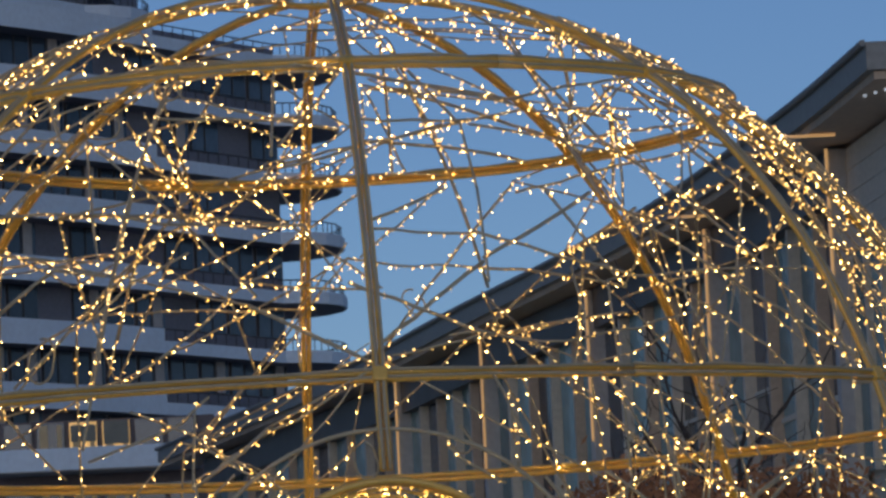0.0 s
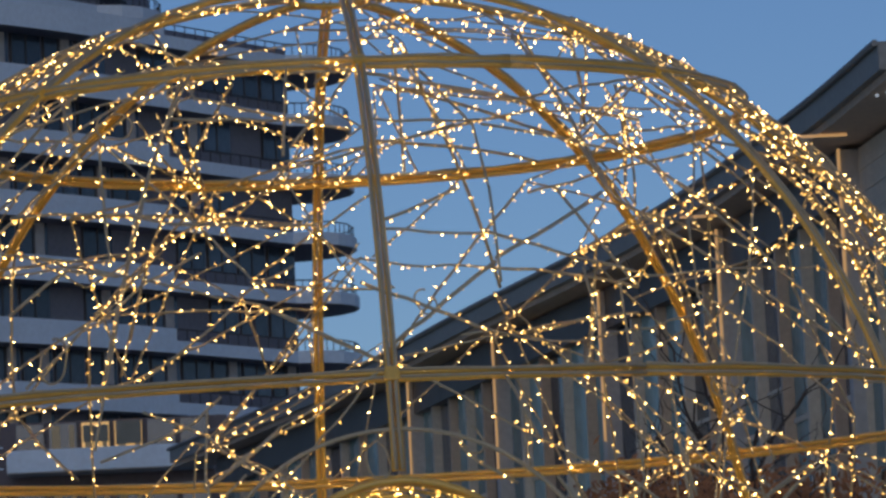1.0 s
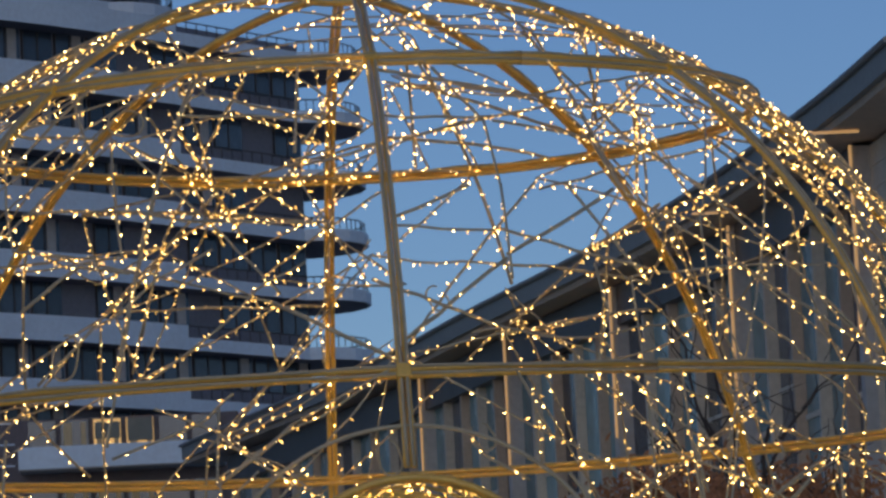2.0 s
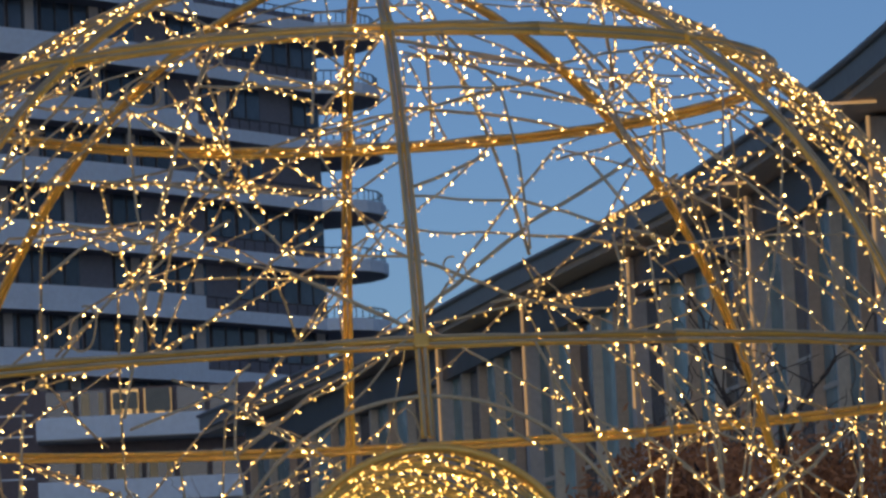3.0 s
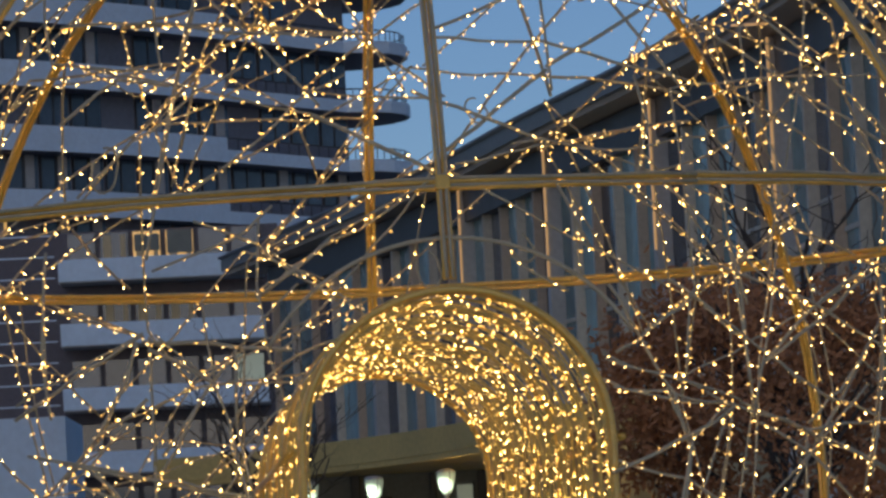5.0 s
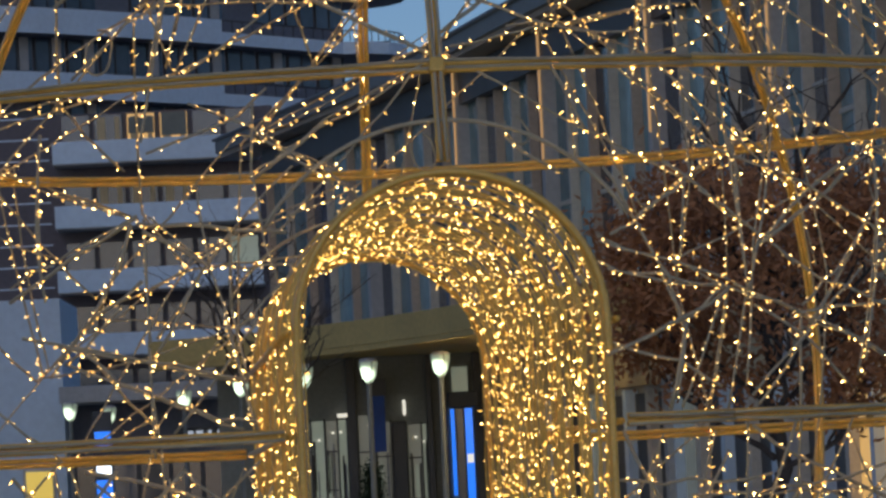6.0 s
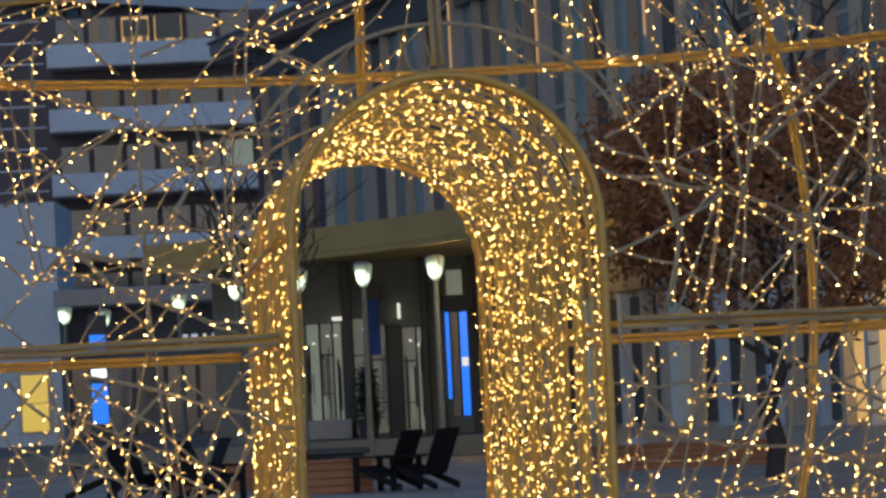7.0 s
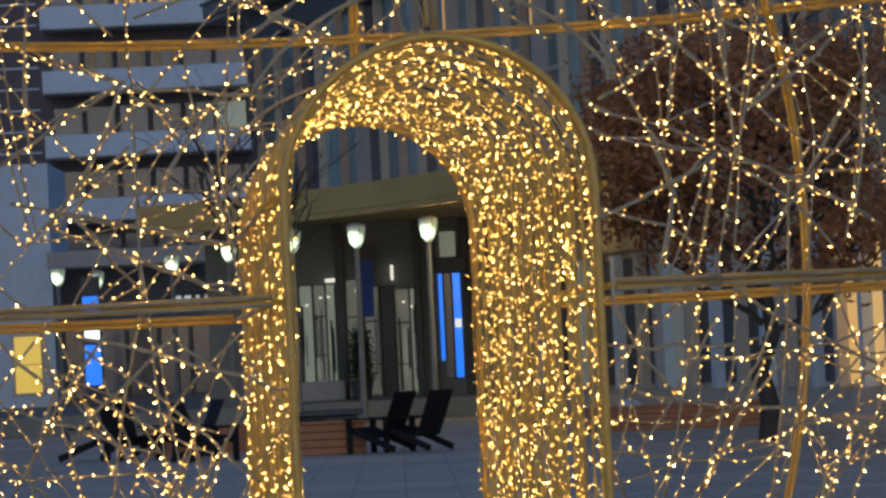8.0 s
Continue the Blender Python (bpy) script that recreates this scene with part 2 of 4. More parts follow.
tower = thing("apartment_tower", "tall apartment tower with curved white balconies", "building")
wind = random.Random(3)
for k in range(-4, 7):
    z = 30.0 + 3.04 * k
    right = 0.0 if k < 4 else 9.5
    v, f = prism(tower_edge(2.4, right), z - 1.75, z + 1.29)
    wall = mesh_object("storey_wall", v, f, BROWN, tower)
    v, f = prism(tower_edge(0.0, right), z, z + 0.28)
    slab = mesh_object("balcony_slab", v, f, BROWN, tower, "dark underside")
    edge = tower_edge(-0.04, right)[:-2]
    inner = tower_edge(0.08, right)[:-2]
    cut = len(edge) - 13
    n = cut + 1
    v = [(x, y, z + h) for h in (0.0, 1.22) for x, y in edge[:n]] + [(x, y, z + h) for h in (0.0, 1.22) for x, y in inner[:n]]
    f = []
    for i in range(n - 1):
        f += [(i, i + 1, n + i + 1, n + i), (2 * n + i + 1, 2 * n + i, 3 * n + i, 3 * n + i + 1), (n + i, n + i + 1, 3 * n + i + 1, 3 * n + i), (i + 1, i, 2 * n + i, 2 * n + i + 1)]
    mesh_object("parapet", v, f, WHITE, tower, smooth=False)
    m = len(edge)
    v = [(x, y, z + h) for h in (0.0, 0.62) for x, y in edge[cut:]] + [(x, y, z + h) for h in (0.0, 0.62) for x, y in inner[cut:]]
    n = m - cut
    f = []
    for i in range(n - 1):
        f += [(i, i + 1, n + i + 1, n + i), (2 * n + i + 1, 2 * n + i, 3 * n + i, 3 * n + i + 1), (n + i, n + i + 1, 3 * n + i + 1, 3 * n + i), (i + 1, i, 2 * n + i, 2 * n + i + 1)]
    mesh_object("end_upstand", v, f, WHITE, tower)
    bars = [tube([(x, y, z + 1.2) for x, y in inner[cut:]], 0.035, 4)]
    for (ax, ay), (bx, by) in zip(inner[cut:], inner[cut + 1:]):
        for s in (0, 0.33, 0.66):
            x, y = ax + (bx - ax) * s, ay + (by - ay) * s
            bars.append(tube([(x, y, z + 0.6), (x, y, z + 1.2)], 0.025, 4))
    v, f = joined(bars)
    mesh_object("railing", v, f, DARK, tower, "dark metal railing")
    line = tower_edge(2.36, right)[:31]
    for i in range(8, 30):
        (ax, ay), (bx, by) = line[i], line[i + 1]
        if wind.random() < 0.28:
            continue
        lean = math.degrees(math.atan2(by - ay, bx - ax))
        width = math.hypot(bx - ax, by - ay) * 0.9
        at = pose((ax + bx) / 2, (ay + by) / 2, z - 0.72, 0, 0, lean)
        w = new("window")
        w.parent = tower
        w.matrix_basis = at
        lit = wind.random()
        block("pane", (width, 0.06, 1.75), (0, -0.02, 0), WARMROOM if lit > 0.985 else GLASS, w)
        block("mullion", (0.09, 0.12, 1.8), (0, -0.03, 0), DARK, w)
        block("mullion", (0.09, 0.12, 1.8), (-width / 2, -0.03, 0), DARK, w)
        if wind.random() < 0.35:
            block("curtain", (width * 0.3, 0.05, 1.7), (width * 0.22, -0.07, 0), CONCRETE, w, label="pale curtain")
v, f = prism(tower_edge(2.8), 0.0, 17.2)
mesh_object("core_wall", v, f, BROWN, tower)

lower = thing("apartment_block", "dark-clad apartment block with white balcony fronts", "building")
block("wall", (40, 14, 18.6), (-25.3, 209.2, 9.3), UMBER, lower)
for k in range(-3, 2):
    z = 13.6 + 2.76 * k
    block("balcony_slab", (8.8, 2.2, 0.22), (-10.3, 201.1, z), CONCRETE, lower, 0.02)
    block("balcony_front", (8.8, 0.12, 0.95), (-10.3, 199.98, z + 0.42), WHITE, lower, 0.02, "white balcony front")
    for i in range(6):
        w = new("window")
        w.parent = lower
        w.matrix_basis = pose(-13.8 + 1.42 * i, 202.16, z + 1.2)
        warm = (k == 1 and i in (2, 3))
        block("pane", (1.2, 0.06, 1.9), (0, 0, 0), WARMROOM if warm else (COOLROOM if (k == -1 and i == 5) else GLASS), w)
        block("mullion", (0.08, 0.12, 1.95), (0.62, -0.03, 0), DARK, w)
        if (k in (0, 1) and i in (1, 2, 3)):
            block("curtain", (0.34, 0.05, 1.7), (-0.3, -0.07, 0), STONE, w, label="buff curtain")
            block("curtain", (0.2, 0.05, 1.7), (0.38, -0.07, 0), STONE, w, label="buff curtain")
            if warm:
                block("blind", (1.1, 0.05, 0.7 + 0.3 * (i % 2)), (0, -0.1, 0.45), CURTAIN, w, label="half-drawn blind")
    for s in range(3):
        block("cladding_line", (26, 0.06, 0.07), (-28, 202.18, z + 0.3 + 0.92 * s), WHITE, lower)

annex = thing("rendered_annex", "pale rendered annex with a lit yellow door", "building")
block("wall", (9.0, 8.0, 7.9), (-15.65, 156, 4.45), WHITE, annex)
block("door_panel", (0.85, 0.08, 0.9), (-12.05, 151.95, 2.35), YELLOWDOOR, annex, label="lit yellow upper panel")
block("door_panel", (0.85, 0.08, 0.9), (-12.05, 151.95, 1.42), YELLOWDOOR, annex, label="lit yellow lower panel")
block("door_frame", (1.05, 0.06, 2.0), (-12.05, 151.99, 1.88), CONCRETE, annex)

shop = thing("shop_front", "dark glazed shop front under a deep canopy", "building")
block("wall", (6.4, 6.0, 4.6), (-7.9, 157, 2.8), BROWN, shop)
block("canopy", (6.6, 4.0, 0.55), (-7.9, 152.6, 5.2), CONCRETE, shop, 0.05)
for i in range(6):
    block("pane", (0.9, 0.06, 2.4), (-10.5 + 1.05 * i, 153.96, 1.9), GLASS, shop)
    block("mullion", (0.1, 0.12, 2.5), (-11.02 + 1.05 * i, 153.94, 1.9), DARK, shop)
block("sign_board", (2.9, 0.08, 0.55), (-6.2, 153.9, 3.75), DARK, shop)
for i, w in enumerate((0.24, 0.22, 0.12, 0.16, 0.24, 0.22, 0.2)):
    block("sign_bar", (w, 0.04, 0.32), (-7.2 + 0.33 * i, 153.84, 3.75), SIGNLIGHT, shop, label="pale lit bar of lettering")

# the hall with the long curving eave
def smooth_curve(pts, n):
    """Points along a smooth line through a few places."""
    out = []
    q = [pts[0], *pts, pts[-1]]
    for a, b, c, d in zip(q, q[1:], q[2:], q[3:]):
        for i in range(n):
            t = i / n
            out.append(tuple(0.5 * (2 * b[k] + (c[k] - a[k]) * t + (2 * a[k] - 5 * b[k] + 4 * c[k] - d[k]) * t * t + (3 * b[k] - a[k] - 3 * c[k] + d[k]) * t ** 3) for k in range(2)))
    return out + [pts[-1]]


hall = thing("hall", "long grey hall with a deep overhanging curved roof", "building")
eave = smooth_curve([(8.85, 74.8), (8.1, 83.2), (6.3, 97.1), (2.96, 113.8), (0.3, 127.3), (-5.9, 153.0)], 6)


def wall_at(y, gap=1.0):
    """Plan place and heading of the hall's wall at a distance."""
    ys, xs = [p[1] for p in eave], [p[0] for p in eave]
    x0, x1 = float(np.interp(y - 1, ys, xs)), float(np.interp(y + 1, ys, xs))
    return float(np.interp(y, ys, xs)) + gap, math.degrees(math.atan2(2, x1 - x0))


back = [(26, 153), (32, 74.8)]
v, f = prism(eave + back, 12.92, 13.38)
mesh_object("roof", v, f, FASCIA, hall, "zinc roof edge")
v, f = prism([(x + 0.12, y + 0.12) for x, y in eave] + [(25.9, 152.9), (31.9, 74.95)], 12.78, 12.916)
mesh_object("soffit", v, f, SOFFIT, hall, "dark boarded soffit")
v, f = tube([(x - 0.05, y, 13.36) for x, y in eave], 0.06, 6)
mesh_object("gutter", v, f, FASCIA, hall)
bays = (82.7, 93.9, 104.4, 114.6, 125.0, 136.0, 150.0)
v, f = prism([(wall_at(y, 1.3)[0], y) for y in (77, 80, *bays)] + [(24, 150), (28, 77)], 0.0, 12.75)
mesh_object("wall", v, f, SIDING, hall)
for j in range(9):
    board = part("siding_board", box_bm((5.6, 0.09 + 0.03 * (j % 2), 0.2), (0, 0, 0)), SIDING, hall)
    board.matrix_basis = pose(wall_at(79.8, 1.15)[0], 79.8, 10.95 + 0.205 * j, 0, 0, wall_at(79.8)[1])
for j in range(4):
    y = 77.7 + 1.4 * j
    w = new("window")
    w.parent = hall
    w.matrix_basis = pose(wall_at(y, 1.17)[0], y, 0, 0, 0, wall_at(y)[1])
    block("pane", (1.25, 0.06, 3.9), (0, 0, 8.85), TEAL, w)
    block("mullion", (0.12, 0.2, 4.0), (0.68, 0.05, 8.85), SIDING, w)
part("light_strip", box_bm((0.86, 0.06, 0.045), (8.52, 81.0, 12.74)), TRIMLIGHT, hall, "warm light strip under the soffit")
part("light_strip", box_bm((0.72, 0.06, 0.045), (7.1, 91.8, 12.74)), TRIMLIGHT, hall, "warm light strip under the soffit")
for i in range(3):
    part("spotlight", box_bm((0.05, 0.05, 0.04), (9.0 + 0.14 * i, 76.6 - 0.3 * i, 12.76)), SIGNLIGHT, hall)
for i, (ya, yb) in enumerate(zip(bays, bays[1:])):
    xa, turn = wall_at(ya)
    column = part("column", box_bm((0.3, 0.42, 12.2), (0, 0, 6.6), 0.03), CONCRETE, hall)
    column.matrix_basis = pose(xa, ya, 0, 0, 0, turn)
    part("light_strip", box_bm((0.045, 0.05, 3.4), (-0.18, 0.24, 11.0)), TRIMLIGHT, column, "warm light strip on the column")
    xm, turn = wall_at((ya + yb) / 2)
    length = math.hypot(yb - ya, wall_at(yb)[0] - xa)
    part("stone_band", box_bm((length, 0.25, 2.3), (0, 0, 4.85), 0.03), STONE, hall, "buff stone band").matrix_basis = pose(xm, (ya + yb) / 2, 0, 0, 0, turn)
    # dark band along the wall top, just below the soffit
    part("wall_top_band", box_bm((length, 0.3, 0.9), (0, 0, 12.28)), DARK, hall).matrix_basis = pose(xm, (ya + yb) / 2, 0, 0, 0, turn)
    n = 5
    for j in range(n):
        y = ya + (yb - ya) * (j + 0.5) / n
        x, turn = wall_at(y, 1.2)
        w = new("window")
        w.parent = hall
        w.matrix_basis = pose(x, y, 0, 0, 0, turn)
        wide = length / n
        block("pane", (wide * 0.9, 0.06, 5.6), (0, 0, 9.2), TEAL if (i * 2 + j) % 3 else GLASS, w)
        block("fin", (0.14, 0.3, 5.8), (wide / 2, 0.1, 9.2), SIDING if j % 2 else SOFFIT, w)
        block("transom", (wide * 0.9, 0.1, 0.1), (0, 0.03, 8.4 + 0.7 * (j % 2)), SIDING, w)
        block("pane", (wide * 0.9, 0.06, 2.9), (0, 0, 2.1), WARMROOM if (i == 0 and j in (1, 2)) else (DIMROOM if (i + j) % 4 == 1 else DARK), w)
        block("pier", (0.36, 0.3, 3.1), (wide / 2, 0.1, 2.1), WHITE if (i + j) % 2 else SIDING, w)

upper_window = new("window")
upper_window.parent = hall
upper_window.matrix_basis = pose(wall_at(107.0, 0.78)[0], 107.0, 5.65, 0, 0, wall_at(107.0)[1])
block("pane", (2.4, 0.05, 0.7), (0, 0, 0), LAMPGREEN, upper_window, label="green-white lit pane")
block("mullion", (0.12, 0.09, 0.75), (0.3, 0.02, 0), DARK, upper_window)

# entrance pavilion
lobby = thing("entrance_pavilion", "glazed entrance pavilion under a curved buff canopy", "building")
block("wall", (7.0, 5.0, 5.0), (-1.45, 124.6, 3.0), GREYSTONE, lobby)
front = smooth_curve([(-6.6, 120.2), (-4.0, 117.6), (-1.5, 113.0), (0.5, 108.0), (1.9, 103.0), (2.8, 98.6)], 5)
v, f = prism(front + [(5.3, 98.6), (2.2, 123.0), (-6.6, 123.0)], 5.12, 5.72)
mesh_object("canopy", v, f, LITBUFF, lobby, "curved buff canopy")
v, f = prism([(x, y + 0.06) for x, y in front] + [(x, y + 0.8) for x, y in front[::-1]], 4.98, 5.116)
mesh_object("canopy_lip", v, f, LITBUFF, lobby)
for x, w, h in ((-3.3, 0.9, 5.0), (-1.47, 0.24, 5.0), (0.56, 0.16, 5.0), (-0.25, 0.36, 3.3), (0.92, 0.16, 5.0), (1.82, 0.2, 5.0)):
    block("pier", (w, 0.3, h - 0.4), (x, 122.0, 0.5 + (h - 0.4) / 2), DARK, lobby, 0.02, "dark pier")
GLAZING = (
    (-2.7, 0.24, 0.98, 3.5, "dim"), (-2.38, 0.32, 0.98, 3.5, "lit"), (-2.02, 0.28, 0.98, 3.5, "dim"), (-1.74, 0.22, 0.98, 3.5, "lit"),
    (-1.1, 0.42, 0.6, 3.6, "dim"), (-0.68, 0.38, 0.6, 3.4, "dim"), (0.13, 0.34, 0.6, 3.3, "dim"), (0.38, 0.14, 0.6, 3.3, "lit"),
    (1.38, 0.42, 4.1, 4.75, "lit"), (1.15, 0.1, 1.4, 3.65, "blue"), (1.32, 0.2, 0.95, 3.65, "dark"), (1.57, 0.2, 0.95, 3.65, "blue"),
)
fit_out = random.Random(12)
for x, w, z0, z1, look_of in GLAZING:
    mat = {"dim": DIMROOM, "lit": COOLROOM, "dark": GLASS, "blue": BLUELIGHT}[look_of]
    w1 = new("window")
    w1.parent = lobby
    w1.matrix_basis = pose(x, 122.06, (z0 + z1) / 2)
    block("pane", (w, 0.05, z1 - z0), (0, 0, 0), mat, w1)
    block("frame", (0.05, 0.1, z1 - z0 + 0.1), (w / 2 + 0.02, -0.03, 0), DARK, w1)
    if look_of == "dim" and z0 < 2:
        block("transom", (w, 0.08, 0.04), (0, -0.04, (z1 - z0) * 0.18), DARK, w1)
        block("transom", (w, 0.08, 0.03), (0, -0.04, -(z1 - z0) * 0.22), DARK, w1)
    if z0 < 2 and look_of in ("dim", "lit"):
        for i in range(4):
            tall = (z1 - z0) * fit_out.uniform(0.25, 0.75)
            at_x, at_z = w * fit_out.uniform(-0.42, 0.42), fit_out.uniform(-0.12, 0.12) * (z1 - z0) - 0.2
            block("display", (fit_out.uniform(0.02, 0.07), 0.03, tall), (at_x, -0.045, at_z), (COOLROOM, CURTAIN, DARK, BROWN)[i], w1, label="dim upright of the fittings inside")
        block("ceiling_lamp", (0.07, 0.03, 0.05), (w * fit_out.uniform(-0.3, 0.3), -0.045, (z1 - z0) * fit_out.uniform(0.28, 0.42)), LAMPWHITE, w1, label="small lit lamp inside")
uplight = block("uplight", (0.3, 0.2, 0.15), (2.6, 106.0, 3.6), DARK, lobby, 0.02, "small uplight below the canopy")
lamp_data = bpy.data.lights.new("canopy_uplight", "AREA")
lamp_data.energy, lamp_data.color, lamp_data.size = 70.0, (1.0, 0.74, 0.36), 0.5
canopy_lamp = new("canopy_uplight", lamp_data)
canopy_lamp.matrix_basis = look((2.6, 106.0, 3.75), (1.2, 108.5, 5.2))
block("low_wall", (1.7, 0.5, 0.5), (-2.3, 121.5, 0.75), CONCRETE, lobby, 0.03)
block("sign_box", (0.8, 0.3, 0.4), (1.44, 121.8, 3.88), DARK, lobby, 0.02, "black hanging sign box")
block("door_light", (0.08, 0.05, 0.4), (-0.1, 121.9, 3.75), LAMPWHITE, lobby, label="small lit wall lamp")
block("door_light", (0.26, 0.05, 0.1), (-1.72, 121.9, 3.62), LAMPWHITE, lobby, label="small lit wall lamp")
block("screen_light", (0.16, 0.05, 0.22), (1.57, 121.98, 2.35), LAMPWHITE, lobby, label="white patch of the lit screen")

banner = thing("banner", "blue cloth banner hanging beside the entrance", "banner")
block("cloth", (0.32, 0.03, 1.45), (-0.76, 121.5, 3.35), BLUECLOTH, banner)
block("pole", (0.5, 0.5, 0.45), (-0.78, 121.75, 4.3), DARK, banner)

totem = thing("advertising_totem", "slim glowing blue advertising totem", "sign")
block("body", (0.56, 0.22, 3.9), (-9.15, 140, 2.45), DARK, totem, 0.03)
block("screen", (0.48, 0.04, 0.5), (-9.15, 139.87, 3.55), BLUELIGHT, totem)
block("screen", (0.48, 0.04, 1.2), (-9.15, 139.87, 1.75), BLUELIGHT, totem)
block("panel", (0.44, 0.04, 0.25), (-9.15, 139.87, 2.65), WHITELIGHT, totem)


# ---------------------------------------------------------------- street lamps
def street_lamp(at, height, dim=False):
    ob = thing("street_lamp", "lit street lamp with a tulip glass on a slim grey post", "street lamp", "plaza lamps", at=pose(*at))
    v, f = lathe([(0.16, 0), (0.16, 0.12), (0.10, 0.2), (0.075, 0.9), (0.06, height - 0.5), (0.075, height - 0.46)], 10)
    mesh_object("post", v, f, GREYSTONE, ob)
    v, f = lathe([(0.05, -0.46), (0.1, -0.42), (0.165, -0.3), (0.205, -0.15), (0.225, 0.0), (0.225, 0.06)], 16)
    mesh_object("glass", v, f, LAMPGLASS, ob, "glowing tulip glass", smooth=True).location.z = height
    v, f = lathe([(0.226, height + 0.062), (0.225, height + 0.08), (0.17, height + 0.13), (0.05, height + 0.155)], 14)
    mesh_object("cap", v, f, CONCRETE, ob, "grey cap", smooth=True)
    for k in range(4):
        a = math.pi / 2 * k + 0.4
        v, f = tube([(0.08 * math.cos(a), 0.08 * math.sin(a), height - 0.46), (0.2 * math.cos(a), 0.2 * math.sin(a), height - 0.2), (0.232 * math.cos(a), 0.232 * math.sin(a), height + 0.07)], 0.01, 4)
        mesh_object("rib", v, f, DARK, ob)
    return ob


for x, y in ((0.8, 108.7), (-0.9, 111.7), (-2.49, 113.8), (-4.23, 119.5), (-6.27, 131.5), (-10.17, 141.0), (-9.5, 149.0)):
    base = 0.5 if y > 115 else 0.0
    street_lamp((x, y, base), 4.63 - base)


# ---------------------------------------------------------------- lounge chairs and planters
def lounge_chair(name="lounge_chair"):
    ob = thing(name, "black slatted lounge chair leaning back on the plaza", "chair", "plaza chairs")
    for i in range(5):
        part("back_slat", box_bm((0.116, 0.03, 0.78), (0, 0, 0.39), 0.006), BLACKWOOD, ob).matrix_basis = pose(-0.24 + 0.12 * i, 0.28, 0.26, -24, 0, 0)
    for i in range(5):
        part("seat_slat", box_bm((0.6, 0.09, 0.025), (0, 0, 0), 0.006), BLACKWOOD, ob).matrix_basis = pose(0, -0.28 + 0.115 * i, 0.40 - 0.035 * i, -16, 0, 0)
    for s in (-1, 1):
        part("arm", box_bm((0.12, 0.72, 0.03), (s * 0.36, 0.0, 0.56), 0.008), BLACKWOOD, ob)
        part("leg", box_bm((0.05, 0.1, 0.55), (s * 0.34, -0.3, 0.275), 0.006), BLACKWOOD, ob)
        part("leg", box_bm((0.05, 0.9, 0.1), (0, 0, 0), 0.006), BLACKWOOD, ob).matrix_basis = pose(s * 0.3, 0.12, 0.22, -22, 0, 0)
    part("headrest", box_bm((0.56, 0.035, 0.08), (0, 0, 0), 0.008), BLACKWOOD, ob).matrix_basis = pose(0, 0.585, 0.93, -24, 0, 0)
    return ob


chair = lounge_chair()
chair.matrix_basis = pose(0.17, 75.2, 0, 0, 0, -128)
for x, y, turn in ((-0.43, 75.4, -124), (-1.75, 76.6, 120), (-4.6, 79.0, 30), (-3.6, 77.5, -70), (-5.4, 80.5, 95), (-3.1, 74.6, 120)):
    copy_thing(chair, pose(x, y, 0, 0, 0, turn))


def timber_planter(at, size, turn, label):
    ob = thing("planter", label, "planter", "plaza planters", at=pose(*at, 0, 0, turn))
    for j in range(4):
        h = size[2] / 4
        part("board", box_bm((size[0], size[1], h * 0.93), (0, 0, h * (j + 0.5)), 0.01), WOOD, ob)
    part("rim", box_bm((size[0] + 0.08, size[1] + 0.08, 0.05), (0, 0, size[2] + 0.025), 0.01), WOOD, ob)
    return ob


timber_planter((-1.2, 75.9, 0), (1.15, 0.6, 0.5), 4, "orange-brown timber planter bench on the plaza")
timber_planter((-3.4, 82.0, 0), (2.2, 0.9, 0.45), -6, "orange-brown timber planter bench on the plaza")
timber_planter((5.0, 84.0, 0), (3.4, 1.0, 0.4), 0, "long dark red-brown timber planter")
stonework = thing("fire_table", "grey stone fire table beside the chairs", "table", at=pose(-1.55, 83, 0))
block("top", (1.7, 1.0, 0.1), (0, 0, 0.6), DARK, stonework, 0.02)
block("base", (1.5, 0.8, 0.55), (0, 0, 0.275), DARK, stonework, 0.03)
v, f = lathe([(0.2, 0), (0.24, 0.06), (0.3, 0.25), (0.29, 0.38), (0.2, 0.5), (0.08, 0.56)], 14)
bollard = thing("bollard", "rounded pale stone bollard on the wet plaza", "bollard", at=pose(4.1, 84.5, 0))
mesh_object("stone", v, f, WHITE, bollard, smooth=True)


# ---------------------------------------------------------------- trees
def limbs(rngt, base, top, radius, depth, out, tips):
    """A limb with its own branches."""
    n = 6
    pts = [base.lerp(top, i / n) + Vector((rngt.uniform(-1, 1), rngt.uniform(-1, 1), 0)) * (0.05 * (top - base).length * (0 < i < n)) for i in range(n + 1)]
    out.append(tube(pts, radius, 6, taper=0.45))
    if depth == 0:
        tips.append(top)
        return
    for k in range(4 if depth > 1 else 3):
        s = rngt.uniform(0.35, 1.0)
        p = base.lerp(top, s)
        way = (top - base).normalized() * 0.5 + Vector((rngt.gauss(0, 0.6), rngt.gauss(0, 0.6), rngt.uniform(0.0, 0.7)))
        limbs(rngt, p, p + way.normalized() * (top - base).length * rngt.uniform(0.45, 0.75), radius * 0.45, depth - 1, out, tips)


def leaf_cloud(rngt, spots, per, spread, size):
    verts, faces = [], []
    for c in spots:
        for _ in range(per):
            p = c + Vector((rngt.gauss(0, spread), rngt.gauss(0, spread), rngt.gauss(0, spread * 0.8)))
            u = Vector((rngt.gauss(0, 1), rngt.gauss(0, 1), rngt.gauss(0, 1))).normalized() * size * rngt.uniform(0.6, 1.4)
            w = u.orthogonal().normalized() * size * rngt.uniform(0.3, 0.6)
            i = len(verts)
            verts += [p - u, p - u * 0.2 + w, p + u, p - u * 0.2 - w]
            faces.append((i, i + 1, i + 2, i + 3))
    return verts, faces


